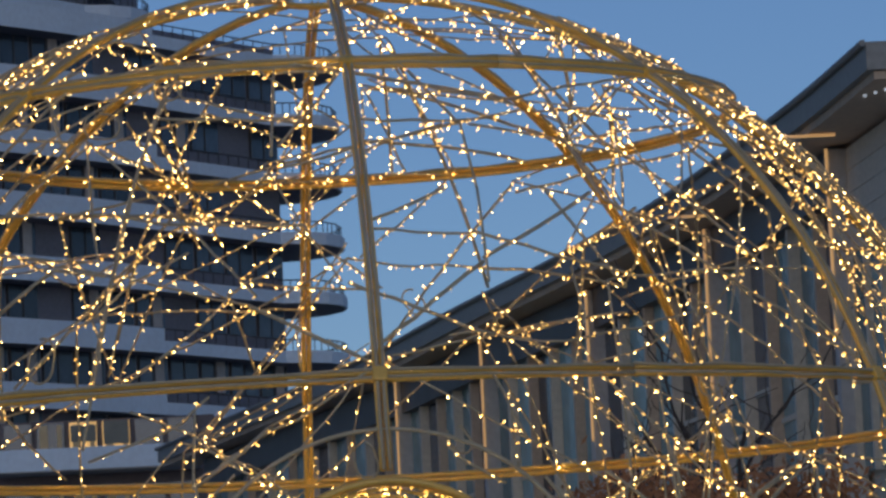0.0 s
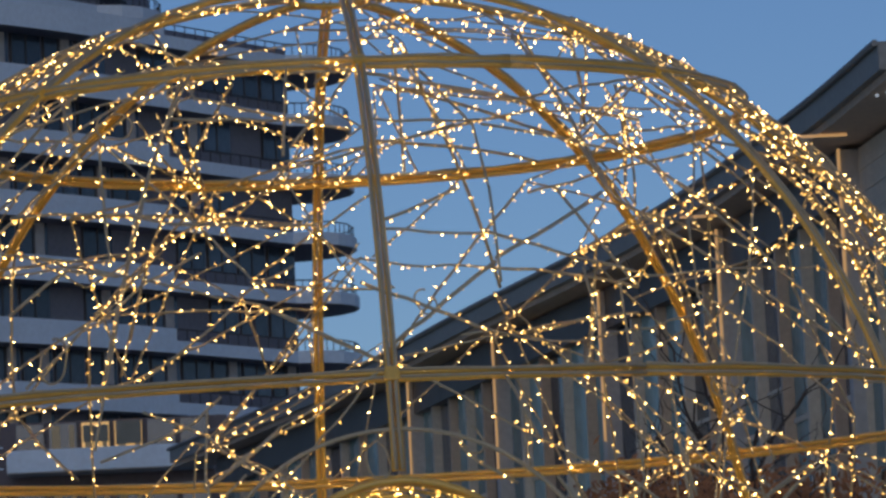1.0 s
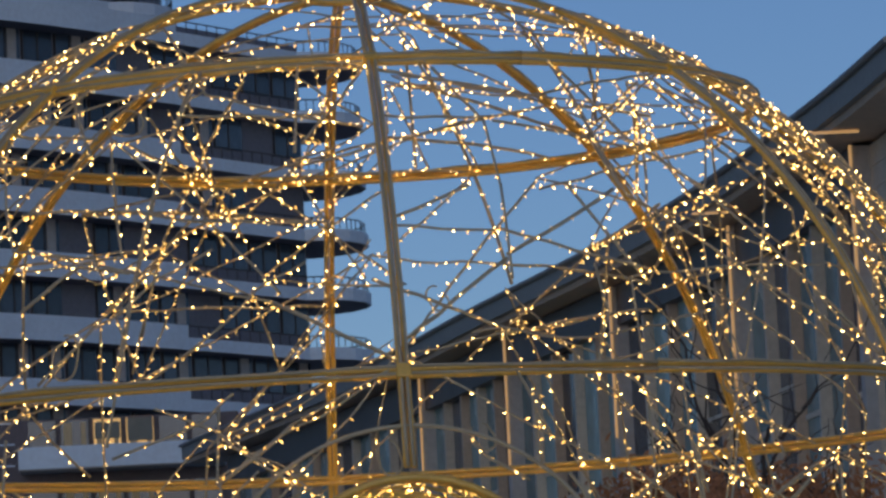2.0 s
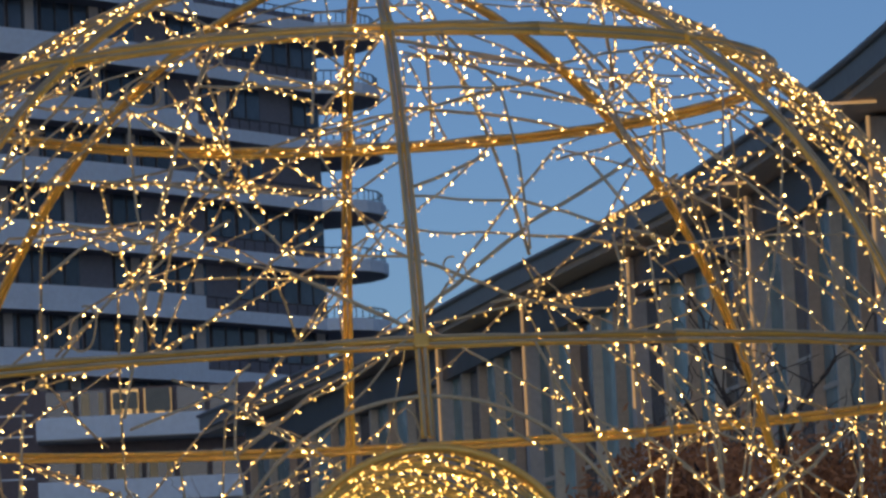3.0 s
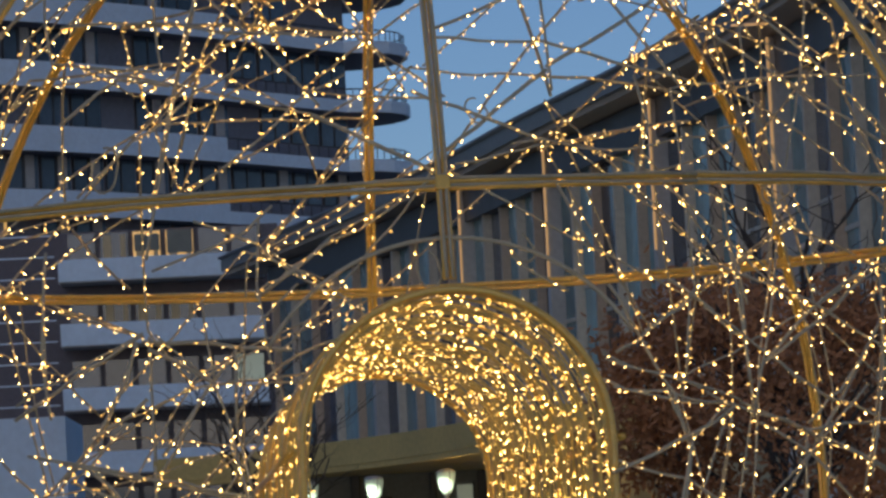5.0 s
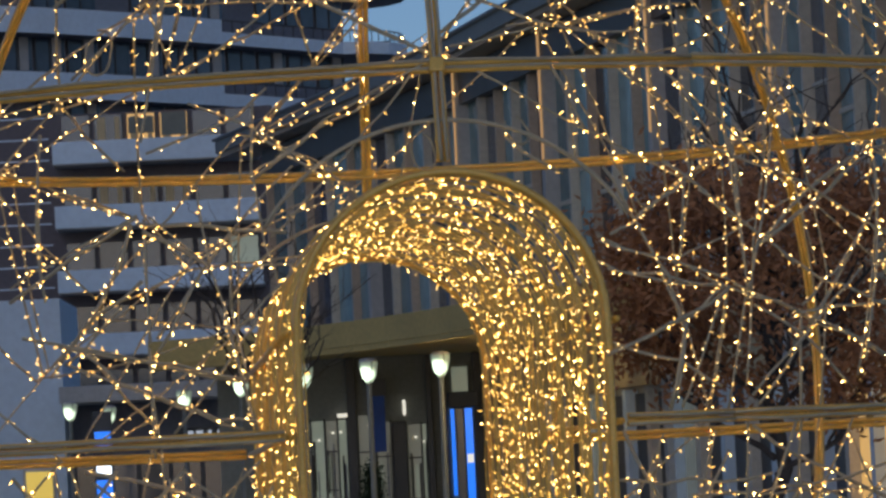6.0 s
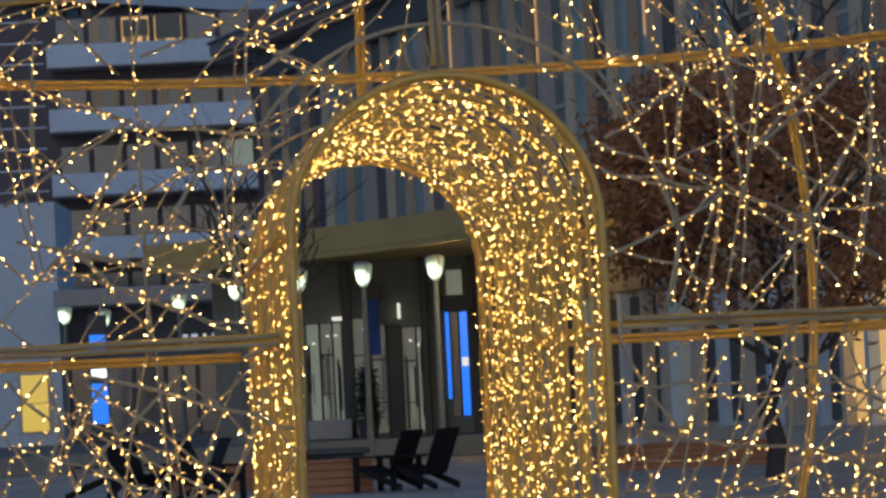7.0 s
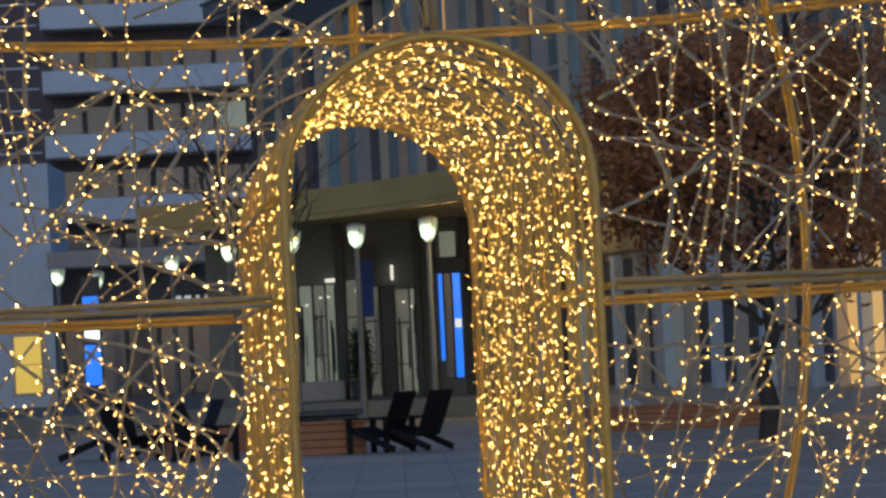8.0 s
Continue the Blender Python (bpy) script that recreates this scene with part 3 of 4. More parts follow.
rt = random.Random(21)
tree = thing("oak_tree", "small tree keeping its russet winter leaves", "tree", at=pose(5.45, 70.0, 0))
wood, tips = [], []
limbs(rt, Vector((0, 0, 0)), Vector((0.1, 0, 3.2)), 0.16, 0, wood, [])
for k in range(11):
    a = 2.4 * k
    z = 1.5 + 0.26 * k
    reach = 2.1 - 0.11 * abs(k - 3)
    limbs(rt, Vector((0, 0, z)), Vector((reach * math.cos(a), reach * math.sin(a), z + 1.0 + 0.16 * k)), 0.055, 2, wood, tips)
limbs(rt, Vector((0.1, 0, 3.1)), Vector((0.2, 0, 7.2)), 0.07, 2, wood, tips)
v, f = joined(wood)
mesh_object("trunk", v, f, BARK, tree, "dark trunk and limbs")
low = [p for p in tips if p.z < 5.9]
v, f = leaf_cloud(rt, low, 170, 0.33, 0.08)
tagged(mesh_object("crown", v, f, LEAF, tree, "russet leaves"), kind="stuff")

bare = thing("bare_tree", "slender bare winter tree before the hall", "tree", at=pose(-3.3, 104, 0))
wood, tips = [], []
limbs(rt, Vector((0, 0, 0)), Vector((0.2, 0, 4.6)), 0.09, 0, wood, [])
for k in range(8):
    a = 2.2 * k
    z = 2.6 + 0.3 * k
    limbs(rt, Vector((0.1, 0, z)), Vector((1.5 * math.cos(a), 1.5 * math.sin(a), z + 2.4)), 0.04, 2, wood, tips)
v, f = joined(wood)
mesh_object("trunk", v, f, BARK, bare)

bush = thing("potted_conifer", "dark green clipped conifer in a pot", "plant", at=pose(-1.0, 119.5, 0.5))
v, f = lathe([(0.22, 0), (0.3, 0.45), (0.32, 0.5)], 12)
mesh_object("pot", v, f, DARK, bush)
spots = [Vector((0.22 * math.cos(2.4 * i) * (1 - i / 40), 0.22 * math.sin(2.4 * i) * (1 - i / 40), 0.55 + i * 0.035)) for i in range(34)]
v, f = leaf_cloud(rt, spots, 60, 0.12, 0.05)
tagged(mesh_object("foliage", v, f, BUSH, bush), kind="stuff")

# ---------------------------------------------------------------- the light ball
BALL = Vector((0.0, 26.19, 2.09))
RAD = 3.96
TWIST = 3.4
RINGS = (3.21, 1.461, -0.286, -2.03)
ARCH_W, ARCH_SPRING, ARCH_REACH = 0.745, 2.285, 3.84
AXIS = Vector((math.sin(radians(TWIST)), -math.cos(radians(TWIST)), 0))
SIDE = Vector((math.cos(radians(TWIST)), math.sin(radians(TWIST)), 0))


def on_ball(az, z, out=0.0):
    """A place on the ball: degrees from the front round to the right, height from its middle."""
    r = math.sqrt(max(RAD * RAD - z * z, 0.0001))
    k = (RAD + out) / RAD
    a = radians(az)
    return BALL + Vector((k * r * math.sin(a), -k * r * math.cos(a), k * z))


def in_arch(p, grow=0.0):
    """Whether a place lies within the tunnel's section."""
    d = p - Vector((BALL.x, BALL.y, 0))
    s = abs(d.dot(SIDE))
    if p.z < ARCH_SPRING:
        return s < ARCH_W + grow
    return math.hypot(s, p.z - ARCH_SPRING) < ARCH_W + grow


ball = thing("light_ball", "giant open walk-through bauble of gold tubes", "light sculpture", at=Matrix.Translation((BALL.x, BALL.y, 0)))
OFF = Vector((BALL.x, BALL.y, 0))


def ball_part(name, pieces, mat=GOLD, label=""):
    v, f = joined(pieces)
    return mesh_object(name, [Vector(p) - OFF for p in v], f, mat, ball, label, smooth=True)


def double_bar(path, shift, radius=0.0155, closed=False):
    """Two bars bolted side by side; shift(i) is the half gap at each point."""
    a = [p + shift(i) for i, p in enumerate(path)]
    b = [p - shift(i) for i, p in enumerate(path)]
    return [tube(a, radius, 8, closed), tube(b, radius, 8, closed)]


bar_lines = []
for z in RINGS:
    runs, run = [], []
    for k in range(0, 361, 2):
        p = on_ball(TWIST + 20 + k, z)
        if in_arch(p, 0.03):
            if len(run) > 2:
                runs.append(run)
            run = []
        else:
            run.append(p)
    if len(run) > 2:
        runs.append(run)
    for run in runs:
        ball_part("ring_bar", double_bar(run, lambda i: Vector((0, 0, 0.0165))))
        bar_lines.append((run, lambda p: Vector((0, 0, 1))))

OUT_OF_TRUE = {3: 1.2, 4: -0.4, 5: -2.4}
for k in range(8):
    az = TWIST + 45 * k + OUT_OF_TRUE.get(k, 0.0)
    path = []
    for j in range(90):
        th = radians(3.0 + j * 1.45)
        z = RAD * math.cos(th)
        if BALL.z + z < 0.03:
            break
        p = on_ball(az, z)
        if in_arch(p, 0.0):
            break
        path.append(p)
    side = Vector((math.cos(radians(az)), math.sin(radians(az)), 0)) * 0.0165
    ball_part("meridian_bar", double_bar(path, lambda i: side))
    bar_lines.append((path, lambda p: Vector((-(p - BALL).y, (p - BALL).x, 0)).normalized()))

for z in RINGS[:3]:
    for k in range(8):
        p = on_ball(TWIST + 45 * k + OUT_OF_TRUE.get(k, 0.0), z, 0.012)
        if not in_arch(p, 0.03):
            n = (p - BALL).normalized()
            clamp = part("clamp", box_bm((0.075, 0.05, 0.075), (0, 0, 0), 0.008), GOLD, ball, "bolted clamp")
            clamp.matrix_basis = Matrix.Translation(p - OFF) @ n.to_track_quat("Y", "Z").to_matrix().to_4x4()
def greying_cable(path, side, seed):
    """Clear cables along the outside of a bar; they also grey its face in place of sky light."""
    own = random.Random(seed)
    for shift in (-0.017, 0.018):
        run = [p + (p - BALL).normalized() * (0.019 + own.uniform(-0.003, 0.003)) + side(p) * (shift + own.uniform(-0.006, 0.006)) for p in path[::2]]
        if len(run) > 2:
            v, f = tube([p - OFF for p in run], 0.0085, 6)
            mesh_object("greying_cable", v, f, CABLE, ball, "clear cable along the bar, greying its outer face", smooth=True)


# added on every bar, so outer faces look sky-lit grey and inner ones gold
for i, (path, side) in enumerate(bar_lines):
    greying_cable(path, side, i)
crown = [BALL + Vector((0.21 * math.cos(2 * math.pi * i / 24), 0.21 * math.sin(2 * math.pi * i / 24), RAD - 0.01)) for i in range(24)]
ball_part("crown_ring", [tube(crown, 0.02, 8, True)])


def arch_path(reach, grow=0.0, foot=0.02, n=24):
    """The tunnel's outline at a distance along its axis."""
    base = OFF + AXIS * reach
    w = ARCH_W + grow
    pts = [base + SIDE * -w + Vector((0, 0, foot + (ARCH_SPRING - foot) * i / 12)) for i in range(12)]
    for i in range(n + 1):
        a = math.pi - math.pi * i / n
        pts.append(base + SIDE * (w * math.cos(a)) + Vector((0, 0, ARCH_SPRING + w * math.sin(a))))
    pts += [base + SIDE * w + Vector((0, 0, ARCH_SPRING - (ARCH_SPRING - foot) * i / 12)) for i in range(1, 13)]
    return pts


for reach in (ARCH_REACH, -ARCH_REACH):
    path = arch_path(reach)
    ball_part("arch_frame", [tube(path, 0.022, 8), tube([p + AXIS * math.copysign(-0.045, reach) for p in path], 0.018, 8)])
for reach in (2.3, 0.77, -0.77, -2.3):
    ball_part("tunnel_hoop", [tube(arch_path(reach, 0.03), 0.02, 8)])
for s in (-1, 1):
    for z in (0.35, 1.8, 2.29):
        a = OFF + SIDE * (s * (ARCH_W + 0.05)) + Vector((0, 0, z))
        ball_part("tunnel_rail", [tube([a + AXIS * ARCH_REACH, a, a - AXIS * ARCH_REACH], 0.017, 8)])


def hug(p, out=0.0):
    """The nearest place on the ball's shell."""
    d = p - BALL
    return BALL + d.normalized() * (RAD + out)


for sgn in (1, -1):
    hoop = []
    for i in range(41):
        a = math.pi * (0.17 + 0.66 * i / 40)
        q = SIDE * (1.02 * math.cos(a)) + Vector((0, 0, ARCH_SPRING - BALL.z + 1.0 * math.sin(a)))
        depth = math.sqrt(RAD * RAD - q.length_squared)
        hoop.append(BALL + q + AXIS * (sgn * depth))
    # a plain tube that takes the cable material
    ball_part("outer_hoop", [tube(hoop, 0.012, 6)], CABLE, "thin hoop in the cable's colour")

# ---------------------------------------------------------------- light strings
def bulb_at(p, d, size):
    """A small rounded bulb on a slim amber stalk, whose glow stands in for the halo."""
    d = d.normalized()
    u = d.orthogonal().normalized()
    w = d.cross(u)
    rings = ((0.55, -6.0), (0.7, -1.0), (1.0, 0.0), (0.75, 1.3))
    verts = []
    for r, h in rings:
        for k in range(5):
            a = 2 * math.pi * k / 5
            verts.append(p + (u * math.cos(a) + w * math.sin(a)) * (r * size) + d * (h * size))
    verts.append(p + d * size * 1.9)
    faces = []
    for k in range(5):
        k2 = (k + 1) % 5
        for i in range(3):
            faces.append((5 * i + k, 5 * i + k2, 5 * i + 5 + k2, 5 * i + 5 + k))
        faces.append((15 + k, 15 + k2, 20))
    return verts, faces


def bulb_chain(pieces, mat, parent):
    """The bulbs of a string: every fourth face of a bulb belongs to its glowing stalk."""
    v, f = joined(pieces)
    bulbs = tagged(mesh_object("bulb_chain", v, f, mat, parent, "warm white lit bulbs"), kind="stuff")
    bulbs.data.materials.append(STALK_HALO)
    bulbs.data.polygons.foreach_set("material_index", [1 if i % 4 == 0 else 0 for i in range(len(f))])


far_wire, far_bulbs = [], []


def light_string(path, spacing, rng, label, group, mat=BULB, wire=0.0085, size=0.0031, drop=0.022, skin=None, far=False):
    """A cable with small bulbs on short stalks."""
    if far and sum(p.y for p in path) / len(path) > BALL.y + 0.2:
        at = BALL
    else:
        far, at = False, path[0].copy()
    ob = None if far else thing("light_string", label, "string lights", group, at=Matrix.Translation(at))
    loc = [p - at for p in path]
    if far:
        far_wire.append(tube(loc, wire * 0.85, 5))
    else:
        v, f = tube(loc, wire * 0.85, 5)
        mesh_object("cable", v, f, skin or CABLE, ob, smooth=True)
    pieces, need = [], spacing * rng.random()
    for a, b in zip(loc, loc[1:]):
        length = (b - a).length
        pos = need
        while pos < length:
            p = a.lerp(b, pos / length)
            way = Vector((rng.gauss(0, 1), rng.gauss(0, 1), rng.gauss(-0.5, 1))).normalized()
            pieces.append(bulb_at(p + way * (drop * rng.uniform(0.5, 1.3)), way, size * rng.uniform(0.75, 1.3)))
            pos += spacing * rng.uniform(0.55, 1.5)
        need = pos - length
    if far:
        far_bulbs.extend(pieces)
    elif pieces:
        bulb_chain(pieces, mat, ob)
    return ob


rng = random.Random(7)


def shell_path(a, b, sag, rng):
    """A slightly slack line on the shell from one place to another."""
    n = max(3, int((b - a).length / 0.12))
    out = rng.uniform(-0.02, 0.02)
    wob = [rng.uniform(-1, 1) * 0.012 for _ in range(n + 1)]
    bow = rng.uniform(0.35, 1.0)
    flat = [a.lerp(b, i / n) + Vector((0, 0, -sag * math.sin(math.pi * i / n) + wob[i])) for i in range(n + 1)]
    return [q.lerp(hug(q, out), bow) for q in flat]


def in_open_panel(p):
    """The panels above the arch that only a few spans cross."""
    d = p - BALL
    az = math.degrees(math.atan2(d.x, -d.y))
    return (-1 < az < 27 and 1.55 < d.z < 3.3) or (142 < az < 179 and 2.1 < d.z < 3.45)


def clear_of_arch(path):
    return all(not in_arch(p, 0.0) and p.z > 0.03 for p in path)


# strings drawn straight between ties: degrees and height of one end, then of the other
SPANS_TOP = (
    (155.5, 3.87, 169.5, 3.26), (159.5, 3.78, 161, 3.43), (161, 3.43, 161, 2.57), (152, 3.13, 174, 2.28),
    (11, 3.17, 14.5, 2.83), (14.5, 2.83, 14, 2.45), (14, 2.45, 13, 1.92), (3.5, 3.16, 21.5, 2.95),
    (3.5, 2.85, 15.5, 2.83), (15.5, 2.83, 31, 2.66), (173.5, 3.39, 140, 3.48), (169.5, 3.66, 141.5, 3.53),
    (173.5, 3.41, 148, 3.23), (3, 2.24, 12.5, 2.2), (12.5, 2.2, 25.5, 1.96), (177.5, 2.79, 161, 2.7),
    (161, 2.7, 143.5, 2.5), (1.5, 1.95, 12, 1.66), (3.5, 2.28, 11, 2.45), (176, 2.8, 160.5, 3.21),
)
SPANS_HIGH = (
    (3.5, 1.62, 13, 2.05), (13, 2.05, 25, 2.41), (162.5, 2.34, 149.5, 2.72), (149.5, 2.72, 136, 2.91),
    (20.5, 2.44, 25, 1.89), (164, 2.28, 145, 2.36), (146, 2.79, 152.5, 2.2), (28, 3.4, 25.5, 2.73),
    (25.5, 2.73, 26, 2.43), (136, 3.48, 122.5, 3.34), (135, 3.37, 113.5, 3.5), (96.5, 3.72, 133.5, 3.39),
    (-18.5, 3.26, -18.5, 2.18), (-18.5, 2.18, -19, 1.42), (-155, 2.87, -155, 2.13), (-30.5, 2.24, -16.5, 2.04),
    (-16.5, 2.04, -6.5, 1.85), (-6.5, 1.85, 3, 1.53), (-140.5, 3.02, -174.5, 2.99), (4.5, 1.53, -5, 1.22),
)
SPANS_MID = (
    (-5, 1.22, -10.5, 0.94), (4.5, 1.57, 12, 1.66), (12, 1.46, 14, 1.11), (160.5, 2.3, 150, 2.36),
    (18.5, 0.44, 20, 0.17), (20, 0.17, 18.5, -0.25), (25, 1.14, 25, 0.4), (29, 1.13, 25, 0.31),
    (25, 0.31, 23, -0.26), (36.5, 0.95, 26.5, 0.55), (156.5, 1.1, 147, 1.46), (148.5, 1.63, 153.5, 0.66),
    (14, 0.58, 24, 0.35), (24, 0.35, 36.5, -0.01), (14.5, 0.45, 24, 0.32), (22, 0.81, 29, 0.44),
    (14, 0.02, 23.5, 0.32), (148.5, 0.6, 151.5, -0.15), (30, 0.15, 37.5, 0.76), (30, 0.13, 25.5, -0.24),
)
SPANS_LOW = (
    (38, 0.84, 34, -0.11), (-18.5, 0.79, -18, 0.18), (-18, 0.18, -18, -0.37), (-19, 0.81, -29, 0.43),
    (-138.5, 1.52, -154, 1.23), (-19, 0.77, -8, 0.69), (-18.5, 0.74, -13.5, 0.54), (-7.5, 1.02, -12, 0.71),
    (-12, 0.71, -17.5, 0.2), (-12, 0.71, -12, 0.32), (-12.5, 0.32, -10.5, -0.25), (-153.5, 1.19, -150.5, 0.65),
    (-151, 0.72, -145.5, 0.24), (-25, 0.21, -11, -0.01), (-24.5, 0.12, -11.5, -0.25), (-149.5, 0.41, -156, -0.1),
    (-20, 0.38, -24.5, 0.12), (-27.5, 1.15, -26.5, 0.59), (-10, 0.28, -16.5, -0.26),
)

# longer strings tied at several places on their way: degrees and height of each tie
STRANDS_LEFT = (
    (-29, 0.51, -24, 0.66, -19, 0.81), (-27.5, 1.25, -27, 0.77, -26, 0.41), 
    (-18, 0.79, -13.5, 0.54, -12.5, 0.36, -11.5, -0.01), (-14.5, 0.94, -14, 0.72, -13.5, 0.54), (-14.5, 0.48, -17.5, 0.13),
    (-18.5, 0.5, -22.5, 0.31, -25, 0.13), (-19.5, 0.78, -20.5, 0.55, -22.5, 0.29), (-28, 0.26, -22, 0.18, -16, 0.08, -11.5, -0.01),
    (-23.5, 0.18, -20.5, 0.01, -14.5, -0.15, -10.5, -0.2), (-12, 0.65, -12, 0.35, -11, 0), (-11.5, 0.23, -8.5, 0.42, -6, 0.63, -3.5, 0.83),
    (-10.5, 1.03, -9.5, 0.64, -8.5, 0.42), (-9.5, 1.17, -6.5, 1.03, -3, 0.86),
)
STRANDS_FOOT = (
    (-18, -0, -17.5, -0.33, -17.5, -1.2), (-10.5, -0.39, -16.5, -0.77, -20, -1.09), (-16, -0.42, -13.5, -0.57, -10.5, -0.79),
    (-23, -0.47, -18, -0.68, -14, -0.91, -10.5, -1.15), (-23.5, -0.4, -16.5, -0.52, -10.5, -0.65, -8, -0.71),
    (-10.5, -0.7, -13, -0.97, -16.5, -1.21), (-26, -0.38, -25.5, -0.74, -24.5, -1.19), (-16, -0.44, -22, -0.75, -25, -0.94),
    (-30, -0.73, -24.5, -0.83, -18, -0.99), (-30.5, -1.17, -25.5, -0.76, -21, -0.4), (-31.5, -1.09, -22.5, -1.09, -16, -1.08),
    (-29.5, -0.43, -25.5, -0.66, -28, -0.96),
)
STRANDS_RIGHT = (
    (25.5, 1.08, 25, 0.63, 25, 0.27), (28.5, 1.08, 26, 0.57, 24.5, -0.14), (15, 0.95, 17, 0.67, 19, 0.39, 20, 0.12, 19, -0.21),
    (14, 0.61, 19.5, 0.47, 23.5, 0.34, 31, 0.15, 37.5, -0.04), (14, 0.47, 18.5, 0.41, 23, 0.34), (19.5, 0.96, 22.5, 0.8, 25, 0.67),
    (23, 1.03, 31, 0.82, 36.5, 0.62, 39, 0.55), (36.5, 0.99, 31, 0.79, 26, 0.51), (27.5, 0.55, 30, 0.43, 33, 0.33, 38, 0.22),
    (23, 0.34, 20.5, 0.19, 15.5, 0.07), (23, 0.3, 21, -0.02, 19.5, -0.23), (25.5, 0.24, 29.5, 0.08, 33, -0.16),
)
STRANDS_SIDE = (
    (35, 0.42, 29.5, 0.09, 25, -0.19), (35.5, 0.61, 32.5, 0.4, 29.5, 0.24), (38, 0.96, 37, 0.62, 34.5, -0.05),
    (21.5, 0.89, 17.5, 0.71, 15, 0.61), (21, 0.86, 20, 0.5), (14.5, 0.08, 19.5, -0.02, 22.5, -0.14), (15, -0.33, 16.5, -0.55, 20, -0.83),
    (24.5, -0.31, 24.5, -0.68, 22.5, -1.31), (14, -0.56, 20, -0.59, 26.5, -0.58), (25, -0.34, 30, -0.54, 38, -0.75),
    (33.5, -0.32, 30.5, -0.7, 29, -1.36),
)
STRANDS_LOW = (
    (17, -0.8, 25, -0.91, 31, -0.93, 39, -1.12), (23, -0.46, 20, -0.81, 17, -1.13), (14, -0.96, 16.5, -1.31), (30.5, -0.98, 34.5, -1.19),
    (38.5, -0.95, 33.5, -1.24, 33, -1.37), (22, -0.35, 20.5, -0.83, 19.5, -1.32), (28.5, -0.31, 26.5, -0.69, 24.5, -0.9),
    (18, -0.36, 16, -0.66, 15.5, -0.98), (33, -0.38, 36, -0.72, 35.5, -1.16), (22.5, -0.96, 26.5, -0.85, 29, -0.64),
    (14.5, -1.09, 22, -1.15, 30, -1.14),
)
STRANDS_HIGH = (
    (-19.5, 3.19, -18.5, 2.52, -18.5, 2.18, -18.5, 1.62, -19, 1.17), (-155.5, 3.69, -155.5, 3.24, -154.5, 2.91, -155, 2.37),
    (-140.5, 3.51, -153, 3.29, -163, 2.87), (-18.5, 2.93, -10.5, 2.9, -2, 2.89), (-4.5, 2.6, 2.5, 2.69, 12.5, 2.81),
    (-4.5, 2.71, -0.5, 2.97, 2.5, 3.19), (-32, 2.43, -19.5, 2.38, -12.5, 2.29, -2, 2.26), (-25.5, 1.51, -21.5, 1.78, -16.5, 2.02, -12, 2.15),
    (-16, 1.49, -11.5, 1.7, -8, 1.91, -4, 2.05), (-167.5, 2.62, -171.5, 2.15), (-28.5, 1.9, -24, 2.11, -19, 2.05),
)
STRANDS_MID = (
    (-15.5, 1.35, -10.5, 1.22, -7, 1.03, -4.5, 0.91), (0.5, 1.4, -4.5, 1.22, -8, 1.09, -10.5, 0.99), (-9.5, 1.41, -12.5, 1.25, -18.5, 1.11),
    (-10.5, 1.33, -10.5, 0.96), (9, 1.65, 12.5, 1.66, 18.5, 1.62, 25, 1.68, 30.5, 1.77), (8, 1.1, 12, 0.92), (55, 2.91, 34, 1.74, 28, 1.04),
    (25.5, 1.47, 25, 1.1, 25.5, 0.82), (20.5, 1.44, 25.5, 1.09, 29.5, 0.84), (13, 1.28, 13, 0.97), (42, 1.88, 45.5, 1.64),
    (20.5, 2.01, 20.5, 1.74, 18, 1.39),
)

LABEL = "slack warm fairy light string tied across the gold tubes"
for spans in (SPANS_TOP, SPANS_HIGH, SPANS_MID, SPANS_LOW):
    for a0, z0, a1, z1 in spans:
        seg = shell_path(on_ball(a0, z0), on_ball(a1, z1), rng.uniform(-0.01, 0.03), rng)
        light_string(seg, rng.uniform(0.05, 0.08), rng, LABEL, "strings on the ball", wire=rng.uniform(0.0075, 0.0135))

STRANDS = (*STRANDS_LEFT, *STRANDS_FOOT, *STRANDS_RIGHT, *STRANDS_SIDE, *STRANDS_LOW, *STRANDS_HIGH, *STRANDS_MID)
strand_cover = []
for strand in STRANDS:
    stops = [on_ball(a, z) for a, z in zip(strand[::2], strand[1::2])]
    whole = []
    for a, b in zip(stops, stops[1:]):
        seg = shell_path(whole[-1] if whole else a, b, rng.uniform(-0.01, 0.025), rng)
        whole += seg if not whole else seg[1:]
    whole = [p for p in whole if p.z > 0.02]
    strand_cover += whole[::2]
    light_string(whole, rng.uniform(0.045, 0.085), rng, LABEL, "strings on the ball", wire=rng.uniform(0.007, 0.012))

# ties on the bars and between them for the rest of the net
ties = []
for spans in (SPANS_TOP, SPANS_HIGH, SPANS_MID, SPANS_LOW):
    for a0, z0, a1, z1 in spans:
        for p in (on_ball(a0, z0), on_ball(a1, z1)):
            if all((p - q).length > 0.3 for q in ties):
                ties.append(p)
front_ties = len(ties)
while len(ties) < front_ties + 130:
    pick = rng.random()
    if pick < 0.35:
        az, z = TWIST + 45 * rng.randrange(8), rng.uniform(-2.0, 3.85)
    elif pick < 0.6:
        az, z = rng.uniform(0, 360), rng.choice(RINGS)
    else:
        az, z = rng.uniform(0, 360), rng.uniform(-2.0, 3.9)
    p = on_ball(az, z)
    if p.z > 0.04 and not in_arch(p, 0.02) and all((p - q).length > 0.4 for q in ties):
        ties.append(p)
visits = [0] * len(ties)
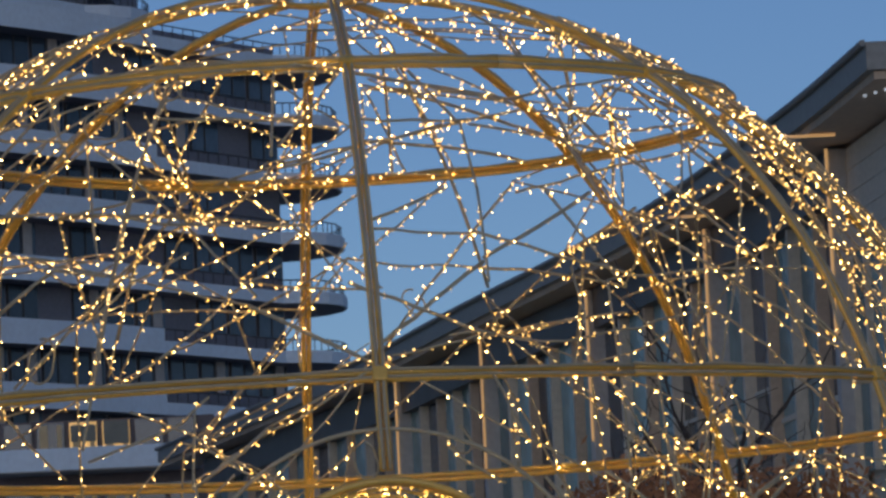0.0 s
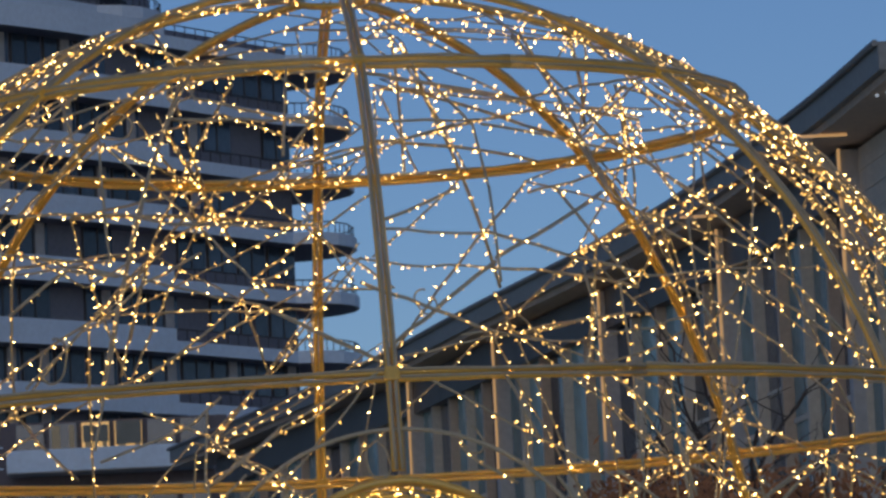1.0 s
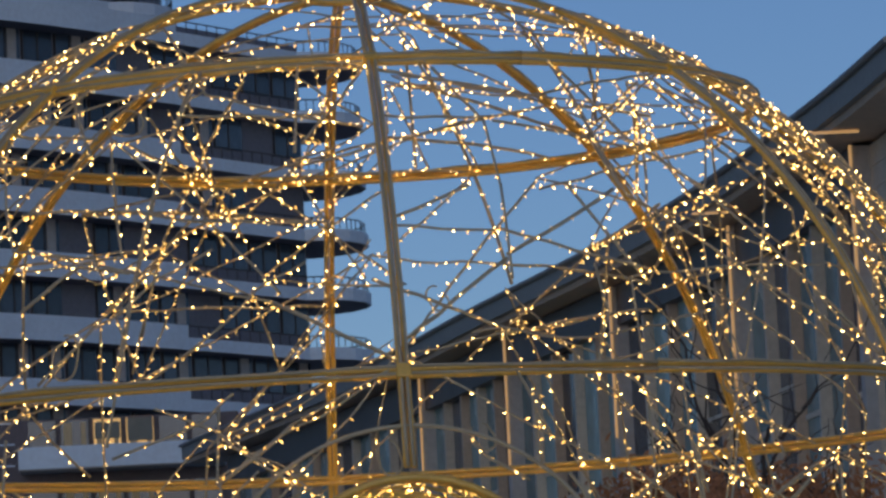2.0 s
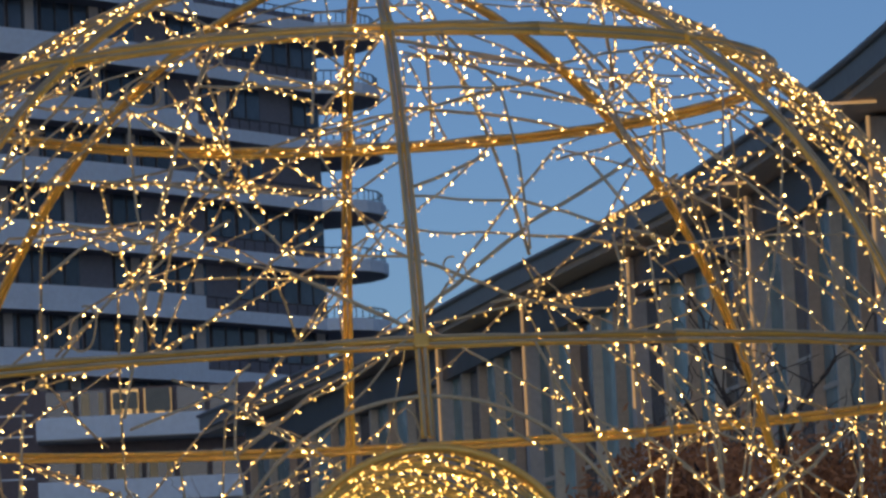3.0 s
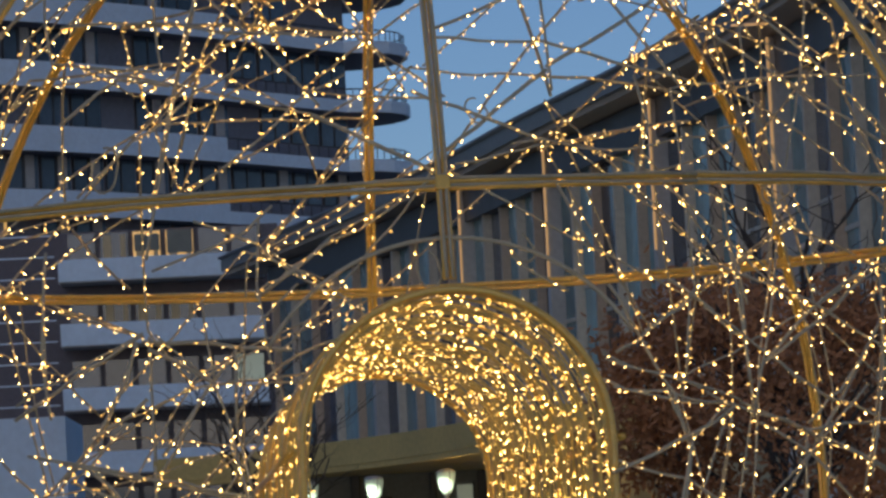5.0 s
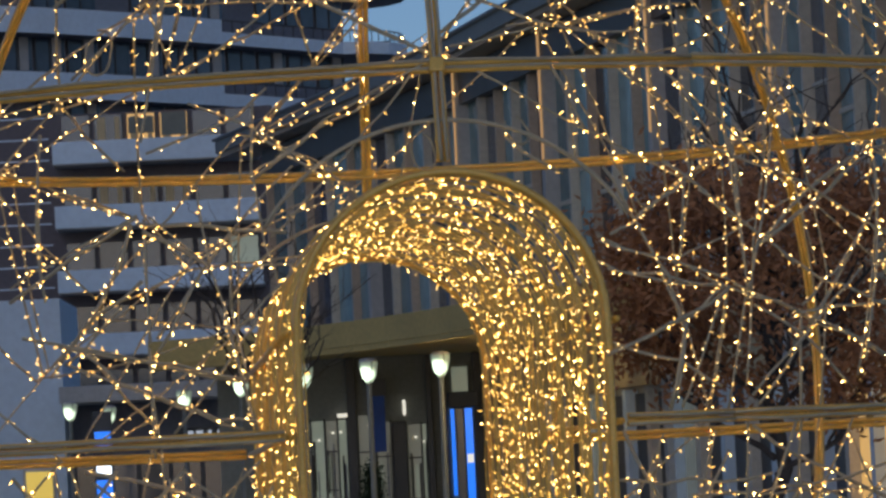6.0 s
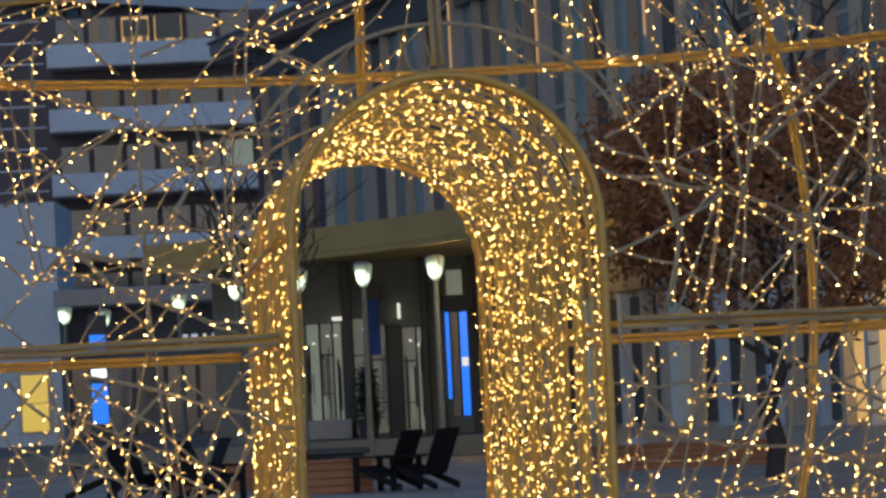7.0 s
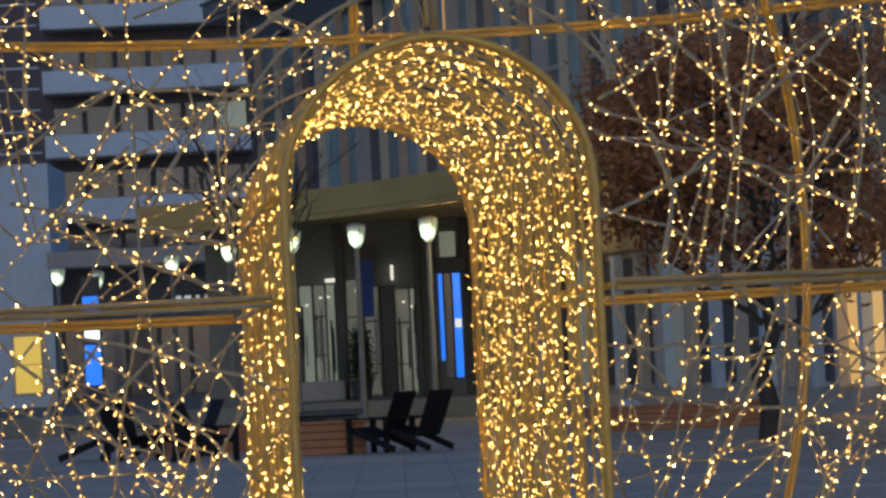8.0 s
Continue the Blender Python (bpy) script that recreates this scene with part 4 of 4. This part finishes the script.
cover = [on_ball((a0 * (3 - i) + a1 * i) / 3, (z0 * (3 - i) + z1 * i) / 3) for spans in (SPANS_TOP, SPANS_HIGH, SPANS_MID, SPANS_LOW)
         for a0, z0, a1, z1 in spans if abs(a1 - a0) < 90 for i in range(4)] + strand_cover


def thinnest(tries):
    """The place, of some at random, that has the least string near it."""
    best = None
    mesh_of = np.array([tuple(p) for p in cover])
    for _ in range(tries):
        p = on_ball(rng.uniform(0, 360), rng.uniform(-1.9, 3.9))
        if in_arch(p, 0.1):
            continue
        n = int((np.linalg.norm(mesh_of - np.array(p), axis=1) < 0.6).sum())
        if best is None or n < best[0]:
            best = (n, p)
    return best[1]



made = 0
while made < 92:
    spot = thinnest(30)
    here = min(range(len(ties)), key=lambda j: (ties[j] - spot).length + 0.12 * visits[j])
    whole = []
    last = None
    for leg in range(rng.randint(3, 6)):
        near = [j for j in range(len(ties)) if j not in (here, last) and 0.5 < (ties[j] - ties[here]).length < 1.7]
        near.sort(key=lambda j: visits[j] + 2.5 * rng.random() + (1.0 if j < front_ties else 0))
        visits[here] += 1
        for j in near[:9]:
            loose = Vector((rng.gauss(0, 0.05), rng.gauss(0, 0.05), rng.gauss(0, 0.05)))
            seg = shell_path(whole[-1] if whole else ties[here], hug(ties[j] + loose), rng.uniform(-0.01, 0.06), rng)
            if clear_of_arch(seg) and sum(in_open_panel(p) for p in seg) < 0.55 * len(seg):
                whole += seg if not whole else seg[1:]
                last, here = here, j
                break
    visits[here] += 1
    if len(whole) > 8:
        middle = sum(whole, Vector()) / len(whole) - BALL
        cover += whole[::2]
        made += 1
        if middle.z < 1.3 and abs(middle.x) < 2.6 and (middle.y < 0 or rng.random() < 0.4):
            continue
        light_string(whole, rng.uniform(0.06, 0.1), rng, LABEL, "strings on the ball", far=True, wire=rng.uniform(0.006, 0.0105))

# more string run down the shoulders of the ball
for lo, hi, count in ((46, 112, 19), (-112, -44, 20), (112, 140, 3), (-140, -112, 5)):
    for k in range(count):
        az = lo + (hi - lo) * (k + rng.random()) / count
        p = on_ball(az, rng.uniform(3.2, 3.8))
        foot, whole = rng.uniform(0.3, 1.6), []
        while p.z - BALL.z > foot and len(whole) < 80:
            az += rng.uniform(-11, 11)
            q = on_ball(az, max(p.z - BALL.z - rng.uniform(0.35, 0.9), foot - 0.05))
            seg = shell_path(p, q, rng.uniform(0.0, 0.03), rng)
            whole += seg if not whole else seg[1:]
            p = whole[-1]
        if len(whole) > 6:
            light_string(whole, rng.uniform(0.055, 0.09), rng, LABEL, "strings on the ball", far=True, wire=rng.uniform(0.006, 0.0105))

# strings wound round the crown
for k in range(15):
    az = 360 * k / 15 + rng.uniform(-8, 8)
    p = on_ball(az, rng.uniform(2.7, 3.75))
    whole = []
    for leg in range(rng.randint(2, 4)):
        az += rng.choice((-1, 1)) * rng.uniform(10, 26)
        seg = shell_path(p, on_ball(az, rng.uniform(2.6, 3.85)), rng.uniform(0.0, 0.03), rng)
        if sum(in_open_panel(q) for q in seg) < 0.5 * len(seg):
            whole += seg if not whole else seg[1:]
            p = whole[-1]
    if len(whole) > 5:
        light_string(whole, rng.uniform(0.05, 0.08), rng, LABEL, "strings on the ball", far=True, wire=rng.uniform(0.006, 0.0105))

# loose ends of cable hanging in loops
for az, z, r in ((-27, 3.05, 0.085), (-20, 3.2, 0.06), (2, 1.12, 0.07), (-24, 1.75, 0.09), (9, 1.2, 0.06), (31, 1.5, 0.08), (170, 2.6, 0.07)):
    p = on_ball(az, z, -0.02)
    e = Vector((math.cos(radians(az)), math.sin(radians(az)), 0))
    loop = []
    for i in range(26):
        a = 5.4 * i / 25
        q = r * (1 + 0.25 * math.sin(2 * a + az))
        loop.append(e * (q * math.sin(a)) + Vector((0, 0, q * math.cos(a) - r)))
    curl = thing("cable_loop", "loose clear cable end hanging in a loop", "cable", "loose cable ends", at=Matrix.Translation(p))
    v, f = tube(loop, 0.006, 5)
    mesh_object("cable", v, f, CABLE, curl, smooth=True)

# a closer weave of string round the foot of the ball
for k in range(18):
    az = 360 * k / 18 + rng.uniform(-6, 6)
    p = on_ball(az, rng.uniform(-1.95, -0.3))
    whole = []
    for leg in range(rng.randint(3, 5)):
        for attempt in range(10):
            q = on_ball(az + rng.uniform(-17, 17), rng.uniform(-2.0, -0.25))
            seg = shell_path(p, q, rng.uniform(0.0, 0.07), rng)
            if (q - p).length > 0.4 and clear_of_arch(seg):
                whole += seg if not whole else seg[1:]
                p = whole[-1]
                break
    if len(whole) > 6:
        light_string(whole, rng.uniform(0.055, 0.09), rng, LABEL, "strings on the ball", far=True, wire=rng.uniform(0.006, 0.0095))

# and close to both sides of the entrance
for side in (-1, 1):
    for k in range(2):
        p = on_ball(TWIST + side * rng.uniform(12, 32), rng.uniform(-1.9, -0.35))
        whole = []
        for leg in range(rng.randint(3, 5)):
            for attempt in range(8):
                q = on_ball(TWIST + side * rng.uniform(12, 32), rng.uniform(-2.0, -0.3))
                seg = shell_path(p, q, rng.uniform(0.0, 0.04), rng)
                if (q - p).length > 0.35 and clear_of_arch(seg):
                    whole += seg if not whole else seg[1:]
                    p = whole[-1]
                    break
        if len(whole) > 5:
            light_string(whole, rng.uniform(0.055, 0.09), rng, LABEL, "strings on the ball", far=True, wire=rng.uniform(0.006, 0.0095))

net = tagged(thing("light_net", "warm fairy lights strung over the far side of the bauble", "string lights", at=Matrix.Translation(BALL)), kind="stuff")
v, f = joined(far_wire)
mesh_object("cable", v, f, CABLE, net, smooth=True)
bulb_chain(far_bulbs, BULB, net)

# close curtain of strings over the tunnel's walls and vault
for i in range(72):
    reach = ARCH_REACH - 0.06 - (2 * ARCH_REACH - 0.12) * i / 71
    grow, lean, swing = rng.uniform(-0.035, 0.03), rng.uniform(-0.12, 0.12), rng.uniform(0, 6.28)
    path = []
    for k, p in enumerate(arch_path(reach, grow, 0.03, 20)):
        along = lean * math.sin(0.16 * k + swing) + rng.uniform(-0.012, 0.012)
        along = max(min(reach + along, ARCH_REACH - 0.03), 0.03 - ARCH_REACH) - reach
        path.append(p + AXIS * along + SIDE * rng.uniform(-0.008, 0.008) + Vector((0, 0, rng.uniform(-0.008, 0.008))))
    light_string(path, rng.uniform(0.055, 0.12), rng, "warm fairy light string hooped over the tunnel wall", "strings of the tunnel", BULB_IN, wire=rng.uniform(0.005, 0.0085), size=0.0029, drop=0.035, skin=LITCABLE)
